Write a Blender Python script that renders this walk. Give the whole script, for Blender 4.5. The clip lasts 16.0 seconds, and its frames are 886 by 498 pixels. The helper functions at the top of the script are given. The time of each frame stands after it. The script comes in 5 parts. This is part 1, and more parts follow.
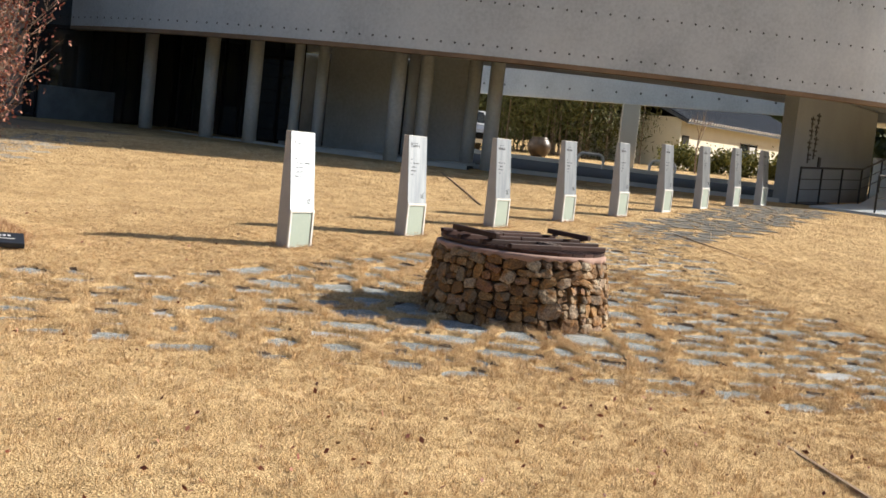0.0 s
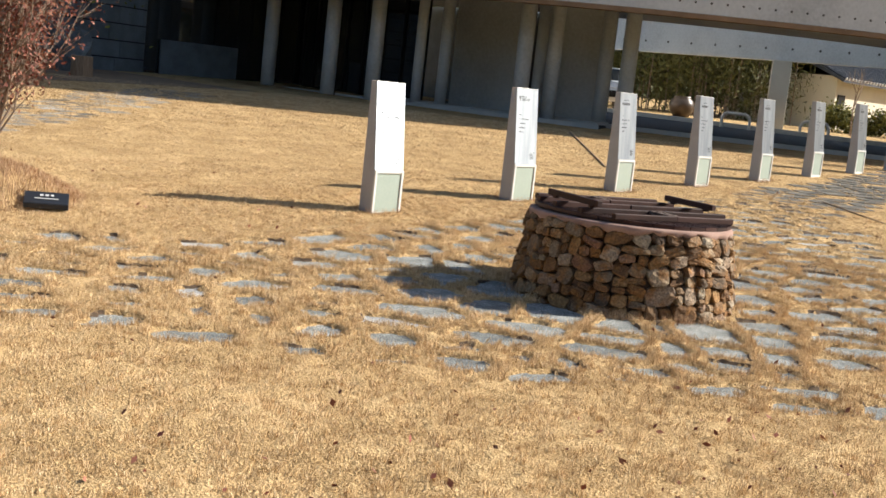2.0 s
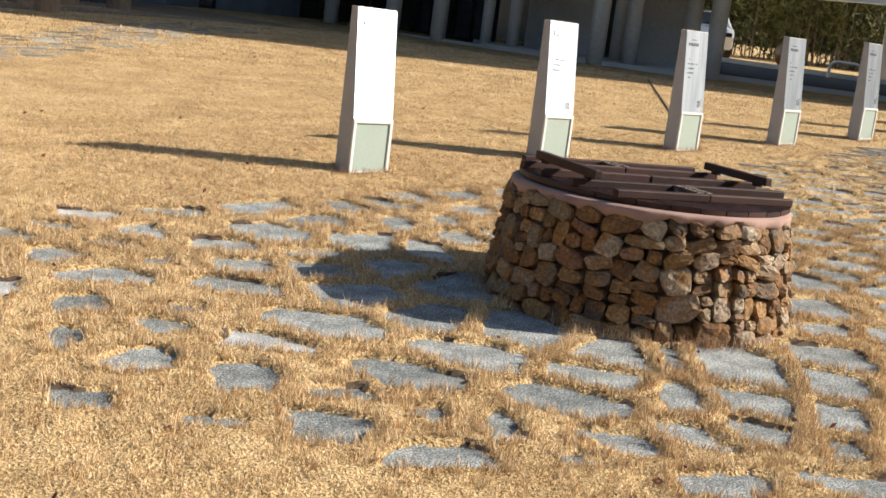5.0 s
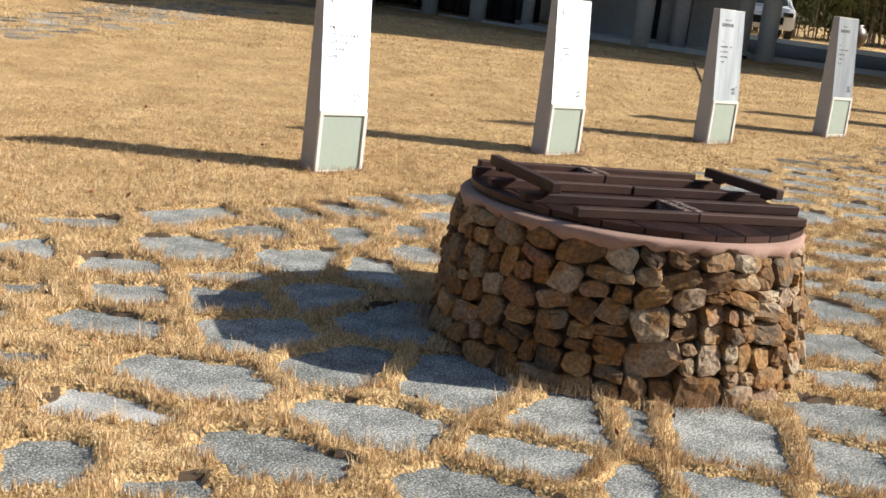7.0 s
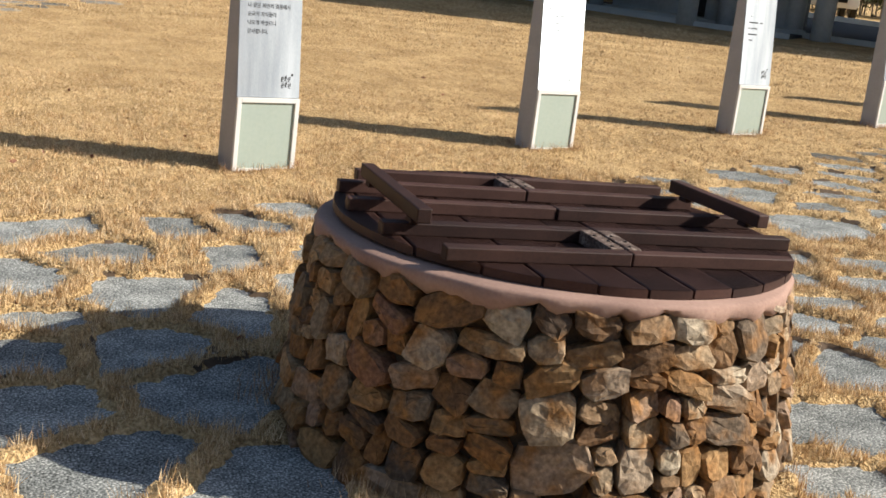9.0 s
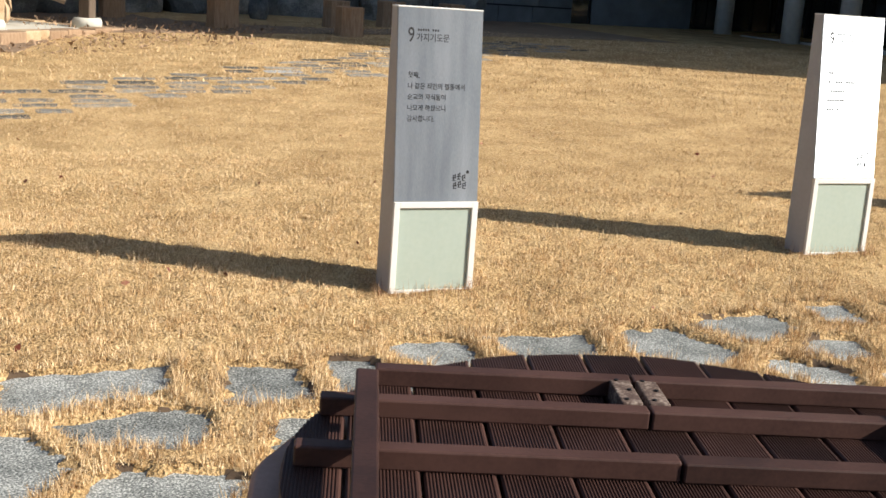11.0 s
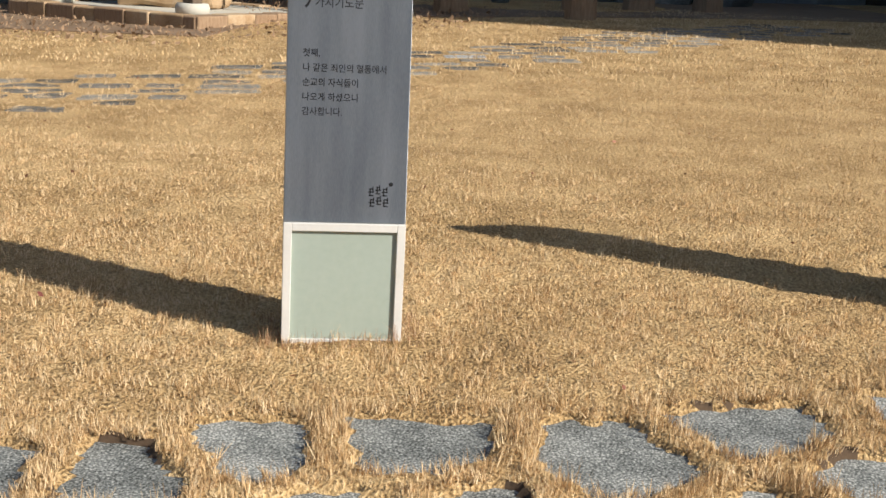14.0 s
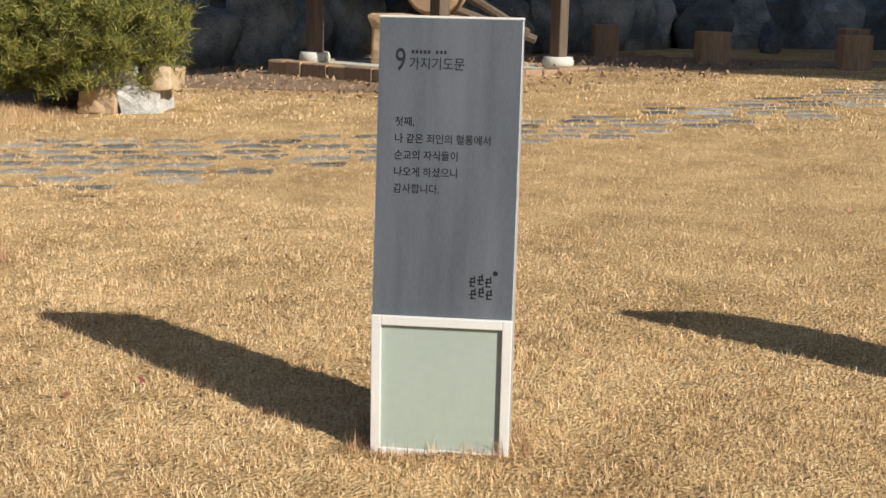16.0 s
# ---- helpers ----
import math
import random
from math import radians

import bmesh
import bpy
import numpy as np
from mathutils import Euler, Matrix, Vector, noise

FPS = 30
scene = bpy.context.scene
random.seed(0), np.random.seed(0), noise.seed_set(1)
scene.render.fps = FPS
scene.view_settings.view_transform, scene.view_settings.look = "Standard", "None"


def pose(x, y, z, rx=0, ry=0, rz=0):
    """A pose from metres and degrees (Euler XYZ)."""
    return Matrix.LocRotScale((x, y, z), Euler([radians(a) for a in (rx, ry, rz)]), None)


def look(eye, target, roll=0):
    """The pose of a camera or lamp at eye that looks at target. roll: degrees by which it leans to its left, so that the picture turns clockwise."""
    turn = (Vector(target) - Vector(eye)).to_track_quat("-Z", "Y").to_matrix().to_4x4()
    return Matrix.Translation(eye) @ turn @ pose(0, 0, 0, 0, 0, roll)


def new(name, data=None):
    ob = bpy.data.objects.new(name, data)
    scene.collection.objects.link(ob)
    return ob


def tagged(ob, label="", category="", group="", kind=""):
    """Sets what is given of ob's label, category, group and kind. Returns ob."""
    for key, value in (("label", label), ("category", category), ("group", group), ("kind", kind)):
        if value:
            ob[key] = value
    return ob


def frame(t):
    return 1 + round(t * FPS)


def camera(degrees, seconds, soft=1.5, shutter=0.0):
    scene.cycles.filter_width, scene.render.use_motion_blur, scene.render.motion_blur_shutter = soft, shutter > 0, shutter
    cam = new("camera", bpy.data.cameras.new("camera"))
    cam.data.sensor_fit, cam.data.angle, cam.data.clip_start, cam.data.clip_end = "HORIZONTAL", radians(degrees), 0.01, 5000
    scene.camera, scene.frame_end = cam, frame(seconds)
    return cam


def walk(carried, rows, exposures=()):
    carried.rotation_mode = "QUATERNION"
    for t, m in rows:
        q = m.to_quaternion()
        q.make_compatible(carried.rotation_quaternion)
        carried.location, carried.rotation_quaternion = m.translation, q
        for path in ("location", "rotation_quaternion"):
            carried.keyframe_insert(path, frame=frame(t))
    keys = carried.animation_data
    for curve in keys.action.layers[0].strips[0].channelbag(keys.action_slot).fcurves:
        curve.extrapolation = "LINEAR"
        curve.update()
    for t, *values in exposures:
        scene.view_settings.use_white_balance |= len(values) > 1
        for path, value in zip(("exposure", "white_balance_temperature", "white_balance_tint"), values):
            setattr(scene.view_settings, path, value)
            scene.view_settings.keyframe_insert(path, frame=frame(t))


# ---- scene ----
cam = camera(39.9, 16.0, soft=1.6)
METRES, EYE, TILT, LEAN, TURN = 11.7, 1.5, 0.0, 0.0, -35.5
ROWS = [
    (0.0, 0.0, 0.0, 0.0, 0.56, -5.21, -6.2),
    (0.5, 0.0082, 0.0277, -0.0006, 3.39, -6.41, -6.24),
    (1.0, 0.0137, 0.0618, -0.0018, 4.89, -5.53, -6.84),
    (1.5, 0.0221, 0.0959, -0.0051, 6.56, -6.98, -6.59),
    (2.0, 0.0302, 0.1347, -0.0044, 7.4, -7.76, -6.32),
    (2.5, 0.032, 0.1749, -0.0057, 7.91, -8.08, -6.3),
    (3.0, 0.0385, 0.2103, -0.0067, 8.54, -8.68, -6.16),
    (5.5, 0.0783, 0.3673, -0.0074, 13.63, -11.26, -7.36),
    (6.0, 0.0806, 0.3943, -0.0042, 14.56, -11.55, -7.42),
    (6.5, 0.0893, 0.4229, -0.0055, 14.94, -11.58, -7.18),
    (7.0, 0.0987, 0.446, -0.0042, 15.53, -12.07, -6.97),
    (7.5, 0.1035, 0.4756, -0.004, 15.57, -12.34, -7.52),
    (8.0, 0.11, 0.505, -0.0037, 15.78, -12.95, -7.51),
    (8.5, 0.1189, 0.5417, -0.002, 18.12, -13.01, -6.8),
    (9.0, 0.1205, 0.5774, -0.006, 18.61, -13.36, -6.92),
    (9.5, 0.1187, 0.614, -0.003, 22.78, -13.99, -5.97),
    (10.0, 0.12, 0.6552, 0.0005, 29.31, -11.4, -4.7),
    (12.5, 0.1195, 0.815, -0.0037, 39.38, -13.86, -3.21),
    (13.0, 0.1277, 0.846, -0.0072, 45.27, -14.15, -2.36),
    (13.5, 0.1359, 0.8738, -0.0050, 48.48, -14.78, -2.04),
    (14.0, 0.1349, 0.8989, -0.0044, 49.94, -13.71, -2.96),
    (14.5, 0.1367, 0.9196, -0.0048, 55.65, -12.33, -1.89),
    (15.0, 0.1409, 0.9416, -0.0045, 59.55, -12.21, -1.43),
    (15.5, 0.1346, 0.953, -0.0058, 62.94, -12.48, -0.89),
    (16.0, 0.1191, 0.965, -0.0034, 63.39, -11.77, -1.2),
]
walk(cam, [(t, pose(0, 0, EYE, TILT, LEAN, TURN) @ pose(METRES * x, METRES * y, METRES * z, 90 + pitch, roll, yaw)) for t, x, y, z, yaw, pitch, roll in ROWS],
     [(0.0, 0.86), (3.0, 0.86), (6.0, 0.77), (9.0, 0.68), (12.5, 0.80), (13.5, 0.47), (14.5, 0.38), (16.0, 0.34)])

# ---- light ----
SUN_AZ, SUN_EL = (0.9636, -0.2672), radians(32.0)
SUN_TO = Vector((SUN_AZ[0] * math.cos(SUN_EL), SUN_AZ[1] * math.cos(SUN_EL), math.sin(SUN_EL)))
world = bpy.data.worlds.new("sky")
scene.world = world
world.use_nodes = True
sky = world.node_tree.nodes.new("ShaderNodeTexSky")
sky.sky_type, sky.sun_disc = "NISHITA", False
sky.sun_elevation, sky.sun_rotation = SUN_EL, math.atan2(SUN_AZ[0], SUN_AZ[1])
world.node_tree.links.new(sky.outputs[0], world.node_tree.nodes["Background"].inputs[0])
world.node_tree.nodes["Background"].inputs[1].default_value = 0.078
sun_data = bpy.data.lights.new("sun", "SUN")
sun_data.energy, sun_data.angle, sun_data.color = 4.9, radians(0.55), (1.0, 0.935, 0.835)
sun = new("sun", sun_data)
sun.matrix_world = look(SUN_TO * 60, (0, 0, 0))


# ---- helpers of this scene ----
def ground_z(x, y):
    """Lawn height: level by the well, rising gently to the building, then almost level."""
    u = 0.5 * x + 0.866 * y - 9.5
    a = 0.048 * (u + np.sqrt(u * u + 4.0)) / 2
    cap = 0.80 + 0.019 * np.maximum(0.0, 0.57 * x + 0.82 * y - 28.0)
    cap = np.minimum(cap, 2.2)
    return (a + cap - np.sqrt((a - cap) ** 2 + 0.012)) / 2


def gz(x, y):
    return float(ground_z(np.float64(x), np.float64(y)))


def link_mesh(name, bm, material, parent=None, label="", smooth=False):
    me = bpy.data.meshes.new(name)
    bmesh.ops.recalc_face_normals(bm, faces=bm.faces)
    bm.to_mesh(me)
    bm.free()
    if smooth:
        for p in me.polygons:
            p.use_smooth = True
    me.materials.append(material)
    ob = new(name, me)
    if parent is not None:
        ob.parent = parent
    if label:
        ob["label"] = label
    return ob


def part(name, bm, material, parent, label="", smooth=False):
    return link_mesh(name, bm, material, parent, label, smooth)


def empty(name, m, label, category, group="", kind=""):
    ob = new(name)
    ob.matrix_basis = m
    return tagged(ob, label, category, group, kind)


def raw_mesh(name, verts, faces_flat, per_face, material):
    """A mesh from arrays: all faces have per_face corners."""
    me = bpy.data.meshes.new(name)
    n = len(faces_flat) // per_face
    me.vertices.add(len(verts))
    me.vertices.foreach_set("co", np.ascontiguousarray(verts, dtype=np.float32).ravel())
    me.loops.add(len(faces_flat))
    me.loops.foreach_set("vertex_index", np.ascontiguousarray(faces_flat, dtype=np.int32))
    me.polygons.add(n)
    me.polygons.foreach_set("loop_start", np.arange(0, n * per_face, per_face, dtype=np.int32))
    me.update(calc_edges=True)
    me.materials.append(material)
    return me


def box(bm, x0, x1, y0, y1, z0, z1, bevel=0.0):
    made = bmesh.ops.create_cube(bm, size=1.0)
    for v in made["verts"]:
        v.co = Vector((x0 + (v.co.x + 0.5) * (x1 - x0), y0 + (v.co.y + 0.5) * (y1 - y0), z0 + (v.co.z + 0.5) * (z1 - z0)))
    if bevel:
        edges = {e for v in made["verts"] for e in v.link_edges}
        bmesh.ops.bevel(bm, geom=list(edges), offset=bevel, segments=2, profile=0.5, affect="EDGES")
    return made["verts"]


def box_bm(*a, **k):
    bm = bmesh.new()
    box(bm, *a, **k)
    return bm


def hull_bm(points, bevel=0.0):
    bm = bmesh.new()
    for p in points:
        bm.verts.new(p)
    res = bmesh.ops.convex_hull(bm, input=bm.verts)
    loose = [g for g in res["geom_interior"] if isinstance(g, bmesh.types.BMVert)]
    bmesh.ops.delete(bm, geom=loose, context="VERTS")
    bmesh.ops.dissolve_limit(bm, angle_limit=0.02, verts=bm.verts, edges=bm.edges)
    if bevel:
        bmesh.ops.bevel(bm, geom=list(bm.edges), offset=bevel, segments=2, profile=0.5, affect="EDGES")
    return bm


def tube(bm, a, b, r0, r1, sides=7):
    a, b = Vector(a), Vector(b)
    q = (b - a).to_track_quat("Z", "Y").to_matrix()
    rings = []
    for p, r in ((a, r0), (b, r1)):
        rings.append([bm.verts.new(p + q @ Vector((r * math.cos(2 * math.pi * i / sides), r * math.sin(2 * math.pi * i / sides), 0))) for i in range(sides)])
    for i in range(sides):
        bm.faces.new((rings[0][i], rings[0][(i + 1) % sides], rings[1][(i + 1) % sides], rings[1][i]))
    bm.faces.new(rings[0][::-1])
    bm.faces.new(rings[1])


def lathe_bm(profile, sides=24):
    bm = bmesh.new()
    rings = [[bm.verts.new((r * math.cos(2 * math.pi * i / sides), r * math.sin(2 * math.pi * i / sides), z)) for i in range(sides)] for r, z in profile]
    for a, b in zip(rings, rings[1:]):
        for i in range(sides):
            bm.faces.new((a[i], a[(i + 1) % sides], b[(i + 1) % sides], b[i]))
    bm.faces.new(rings[0][::-1])
    bm.faces.new(rings[-1])
    return bm


# ---- materials ----
def node_mat(name, colors, rough=0.85, metal=0.0, scale=8.0, fine=90.0, bump=0.3, bump_dist=0.01, vary=0.0, island=False, fine_mix=0.35, spec=0.4, stretch=None, span=0.44):
    """Two-scale noise colour over a ramp, with relief; vary: brightness from piece to piece."""
    m = bpy.data.materials.new(name)
    m.use_nodes = True
    nt = m.node_tree
    b = nt.nodes["Principled BSDF"]
    b.inputs["Roughness"].default_value = rough
    b.inputs["Metallic"].default_value = metal
    b.inputs["Specular IOR Level"].default_value = spec
    tc = nt.nodes.new("ShaderNodeTexCoord")
    mp = nt.nodes.new("ShaderNodeMapping")
    nt.links.new(tc.outputs["Object"], mp.inputs[0])
    if stretch:
        mp.inputs["Scale"].default_value = stretch
    n1 = nt.nodes.new("ShaderNodeTexNoise")
    n1.inputs["Scale"].default_value, n1.inputs["Detail"].default_value = scale, 5
    n2 = nt.nodes.new("ShaderNodeTexNoise")
    n2.inputs["Scale"].default_value, n2.inputs["Detail"].default_value = fine, 3
    for n in (n1, n2):
        nt.links.new(mp.outputs[0], n.inputs["Vector"])
    mix = nt.nodes.new("ShaderNodeMix")
    mix.inputs[0].default_value = fine_mix
    nt.links.new(n1.outputs[0], mix.inputs[2])
    nt.links.new(n2.outputs[0], mix.inputs[3])
    value = mix.outputs[0]
    if vary:
        src = nt.nodes.new("ShaderNodeNewGeometry").outputs["Random Per Island"] if island else nt.nodes.new("ShaderNodeObjectInfo").outputs["Random"]
        add = nt.nodes.new("ShaderNodeMath")
        add.operation = "MULTIPLY_ADD"
        nt.links.new(src, add.inputs[0])
        add.inputs[1].default_value = vary
        sub = nt.nodes.new("ShaderNodeMath")
        sub.operation = "SUBTRACT"
        nt.links.new(value, sub.inputs[0])
        sub.inputs[1].default_value = vary / 2
        nt.links.new(sub.outputs[0], add.inputs[2])
        value = add.outputs[0]
    ramp = nt.nodes.new("ShaderNodeValToRGB")
    e = ramp.color_ramp.elements
    while len(e) < len(colors):
        e.new(0.5)
    for i, c in enumerate(colors):
        e[i].position = 0.5 - span / 2 + span * i / max(1, len(colors) - 1)
        e[i].color = (*c, 1)
    nt.links.new(value, ramp.inputs[0])
    nt.links.new(ramp.outputs[0], b.inputs["Base Color"])
    if bump:
        bn = nt.nodes.new("ShaderNodeBump")
        bn.inputs["Strength"].default_value, bn.inputs["Distance"].default_value = bump, bump_dist
        nt.links.new(mix.outputs[0], bn.inputs["Height"])
        nt.links.new(bn.outputs[0], b.inputs["Normal"])
    return m


def glass_mat(name, tint, rough):
    m = bpy.data.materials.new(name)
    m.use_nodes = True
    b = m.node_tree.nodes["Principled BSDF"]
    b.inputs["Base Color"].default_value = (*tint, 1)
    b.inputs["Roughness"].default_value = rough
    b.inputs["Transmission Weight"].default_value = 1.0
    b.inputs["IOR"].default_value = 1.5
    return m


M_THATCH = node_mat("dry_lawn_thatch", [(0.17, 0.10, 0.044), (0.50, 0.335, 0.158), (0.80, 0.58, 0.315)], 0.95, scale=2.2, fine=85, bump=1.0, bump_dist=0.03, fine_mix=0.68, spec=0.1, span=0.34)
M_BLADE = node_mat("dry_grass_blade", [(0.36, 0.225, 0.105), (0.67, 0.465, 0.25), (0.84, 0.66, 0.42)], 0.8, scale=1.3, fine=16, bump=0, vary=0.6, fine_mix=0.6, span=0.40, island=True, spec=0.15)
M_RANK = node_mat("uncut_dry_grass", [(0.26, 0.14, 0.075), (0.46, 0.29, 0.17), (0.62, 0.45, 0.28)], 0.8, scale=3, fine=30, bump=0, vary=0.6, fine_mix=0.5, span=0.40, island=True, spec=0.15)
M_GRANITE = node_mat("grey_granite", [(0.035, 0.038, 0.036), (0.155, 0.163, 0.156), (0.26, 0.27, 0.255), (0.60, 0.60, 0.56)], 0.92, scale=6, fine=150, bump=0.35, bump_dist=0.003, vary=0.06, fine_mix=0.75, spec=0.12, span=0.28)
M_DUSTY = node_mat("dusty_granite", [(0.07, 0.066, 0.058), (0.17, 0.16, 0.14), (0.26, 0.24, 0.205), (0.40, 0.365, 0.30)], 0.95, scale=5, fine=90, bump=0.5, bump_dist=0.004, vary=0.25, fine_mix=0.5, spec=0.1, span=0.3)
M_GRANITE_PALE = node_mat("worn_pale_granite", [(0.16, 0.165, 0.16), (0.38, 0.38, 0.365), (0.66, 0.65, 0.61)], 0.85, scale=5, fine=120, bump=0.6, bump_dist=0.004, vary=0.05, fine_mix=0.6, spec=0.25, span=0.26)
def rubble_mat():
    """Field stone: a tone of its own for each stone, rusty stains, pale worn patches, rough relief."""
    m = bpy.data.materials.new("rubble_stone")
    m.use_nodes = True
    nt = m.node_tree
    b = nt.nodes["Principled BSDF"]
    b.inputs["Roughness"].default_value, b.inputs["Specular IOR Level"].default_value = 0.85, 0.25
    tc = nt.nodes.new("ShaderNodeTexCoord")

    def noise_node(scale, detail):
        n = nt.nodes.new("ShaderNodeTexNoise")
        n.inputs["Scale"].default_value, n.inputs["Detail"].default_value = scale, detail
        nt.links.new(tc.outputs["Object"], n.inputs["Vector"])
        return n

    def ramp_node(stops):
        r = nt.nodes.new("ShaderNodeValToRGB")
        e = r.color_ramp.elements
        while len(e) < len(stops):
            e.new(0.5)
        for k, (p, c) in enumerate(stops):
            e[k].position, e[k].color = p, (*c, 1)
        return r

    tone = ramp_node([(0.0, (0.065, 0.050, 0.038)), (0.2, (0.19, 0.095, 0.036)), (0.36, (0.24, 0.18, 0.115)), (0.5, (0.09, 0.062, 0.042)),
                      (0.66, (0.29, 0.17, 0.072)), (0.8, (0.36, 0.30, 0.215)), (1.0, (0.18, 0.078, 0.04))])
    nt.links.new(nt.nodes.new("ShaderNodeObjectInfo").outputs["Random"], tone.inputs[0])
    stain = noise_node(13, 6)
    rust = ramp_node([(0.47, (0.0, 0.0, 0.0)), (0.70, (1.0, 1.0, 1.0))])
    nt.links.new(stain.outputs[0], rust.inputs[0])
    mix1 = nt.nodes.new("ShaderNodeMix")
    mix1.data_type = "RGBA"
    nt.links.new(rust.outputs[0], mix1.inputs[0])
    nt.links.new(tone.outputs[0], mix1.inputs[6])
    mix1.inputs[7].default_value = (0.25, 0.12, 0.038, 1)
    fine = noise_node(70, 5)
    grit = ramp_node([(0.30, (0.55, 0.53, 0.52)), (0.5, (0.98, 0.98, 0.98)), (0.70, (1.5, 1.5, 1.5))])
    nt.links.new(fine.outputs[0], grit.inputs[0])
    mix2 = nt.nodes.new("ShaderNodeMix")
    mix2.data_type, mix2.blend_type = "RGBA", "MULTIPLY"
    mix2.inputs[0].default_value = 0.85
    nt.links.new(mix1.outputs[2], mix2.inputs[6])
    nt.links.new(grit.outputs[0], mix2.inputs[7])
    nt.links.new(mix2.outputs[2], b.inputs["Base Color"])
    rough = noise_node(38, 8)
    bn = nt.nodes.new("ShaderNodeBump")
    bn.inputs["Strength"].default_value, bn.inputs["Distance"].default_value = 0.8, 0.010
    nt.links.new(rough.outputs[0], bn.inputs["Height"])
    nt.links.new(bn.outputs[0], b.inputs["Normal"])
    return m


M_RUBBLE = rubble_mat()
M_MORTAR = node_mat("dark_mortar", [(0.05, 0.036, 0.026), (0.11, 0.075, 0.05)], 0.95, scale=12, fine=120, bump=0.6)
M_CEMENT = node_mat("pink_cement", [(0.25, 0.15, 0.115), (0.40, 0.26, 0.205)], 0.9, scale=5, fine=90, bump=0.5, bump_dist=0.006)
M_DECK = node_mat("brown_composite_deck", [(0.024, 0.011, 0.009), (0.048, 0.022, 0.017), (0.075, 0.036, 0.028)], 0.55, scale=6, fine=120, bump=0.2, bump_dist=0.003, vary=0.3, spec=0.3)
M_DUSTWOOD = node_mat("dusty_brown_deck", [(0.045, 0.025, 0.02), (0.10, 0.065, 0.05), (0.34, 0.27, 0.22)], 0.8, scale=30, fine=160, bump=0.3, bump_dist=0.003, fine_mix=0.5, span=0.34)
# upright bluish bands in the base colour imitate reflected surroundings
M_STEEL = node_mat("brushed_steel_reflection_bands", [(0.27, 0.305, 0.34), (0.355, 0.39, 0.425), (0.44, 0.475, 0.51)], 0.50, metal=0.80, scale=1.6, fine=70, bump=0.03, bump_dist=0.002, stretch=(8, 8, 0.25), fine_mix=0.3, span=0.30)
b = M_STEEL.node_tree.nodes["Principled BSDF"]
b.inputs["Anisotropic"].default_value = 1.0
grain = M_STEEL.node_tree.nodes.new("ShaderNodeCombineXYZ")
grain.inputs[2].default_value = 1.0
M_STEEL.node_tree.links.new(grain.outputs[0], b.inputs["Tangent"])
M_WHITE = node_mat("white_painted_metal", [(0.60, 0.59, 0.56), (0.72, 0.71, 0.68)], 0.5, scale=6, fine=80, bump=0.05)
M_SIDE = node_mat("grey_painted_metal", [(0.33, 0.335, 0.345), (0.41, 0.415, 0.425)], 0.5, scale=5, fine=60, bump=0.05)
M_FROST = node_mat("frosted_green_glass", [(0.32, 0.385, 0.335), (0.40, 0.46, 0.41)], 0.25, scale=2, fine=40, bump=0.0, spec=0.5)
M_INK = node_mat("black_lettering", [(0.012, 0.012, 0.014), (0.02, 0.02, 0.022)], 0.5, bump=0)
M_CONCRETE = node_mat("exposed_concrete", [(0.36, 0.39, 0.41), (0.51, 0.545, 0.565), (0.62, 0.65, 0.665)], 0.6, scale=0.55, fine=14, bump=0.15, bump_dist=0.01)
M_CONC_DARK = node_mat("tie_hole_shadow_concrete", [(0.05, 0.05, 0.05), (0.09, 0.09, 0.085)], 0.9, bump=0)
# concrete again, darkened and blued to carry the shade under the drum
M_CONC_SHADED = node_mat("concrete_with_shade_colour", [(0.23, 0.25, 0.27), (0.31, 0.335, 0.355)], 0.85, scale=0.8, fine=24, bump=0.15)
M_PLASTER = node_mat("pale_plaster", [(0.50, 0.48, 0.42), (0.60, 0.58, 0.51)], 0.85, scale=1.5, fine=30, bump=0.1)
M_WHITEWALL = node_mat("cream_wall", [(0.62, 0.58, 0.46), (0.72, 0.68, 0.56)], 0.85, scale=1.5, fine=30, bump=0.1)
M_TILE = node_mat("dark_roof_tile", [(0.03, 0.035, 0.045), (0.07, 0.08, 0.10)], 0.6, scale=6, fine=60, bump=0.2)
M_ASPHALT = node_mat("asphalt", [(0.035, 0.037, 0.04), (0.065, 0.067, 0.07)], 0.9, scale=2, fine=120, bump=0.3)
M_KERB = node_mat("pale_kerb_stone", [(0.38, 0.38, 0.36), (0.52, 0.52, 0.50)], 0.8, scale=3, fine=80, bump=0.2)
M_DARKSTONE = node_mat("dark_slab_cladding", [(0.085, 0.10, 0.11), (0.17, 0.195, 0.21)], 0.5, scale=3, fine=50, bump=0.25, vary=0.2)
M_BLACK = node_mat("black_metal", [(0.012, 0.012, 0.013), (0.025, 0.025, 0.026)], 0.45, metal=0.6, bump=0.05)
M_DARKGLASS = node_mat("dark_window_glass", [(0.014, 0.016, 0.018), (0.028, 0.030, 0.032)], 0.03, bump=0, spec=1.0)
M_BARK = node_mat("bark", [(0.09, 0.06, 0.04), (0.20, 0.14, 0.10)], 0.95, scale=20, fine=120, bump=0.6)
M_TWIG = node_mat("grey_brown_twig", [(0.17, 0.12, 0.085), (0.33, 0.25, 0.19)], 0.9, scale=20, fine=120, bump=0.3)
M_REDLEAF = node_mat("dry_red_leaf", [(0.13, 0.035, 0.025), (0.24, 0.07, 0.045), (0.33, 0.15, 0.09)], 0.7, scale=5, fine=40, bump=0, vary=0.5, island=True)
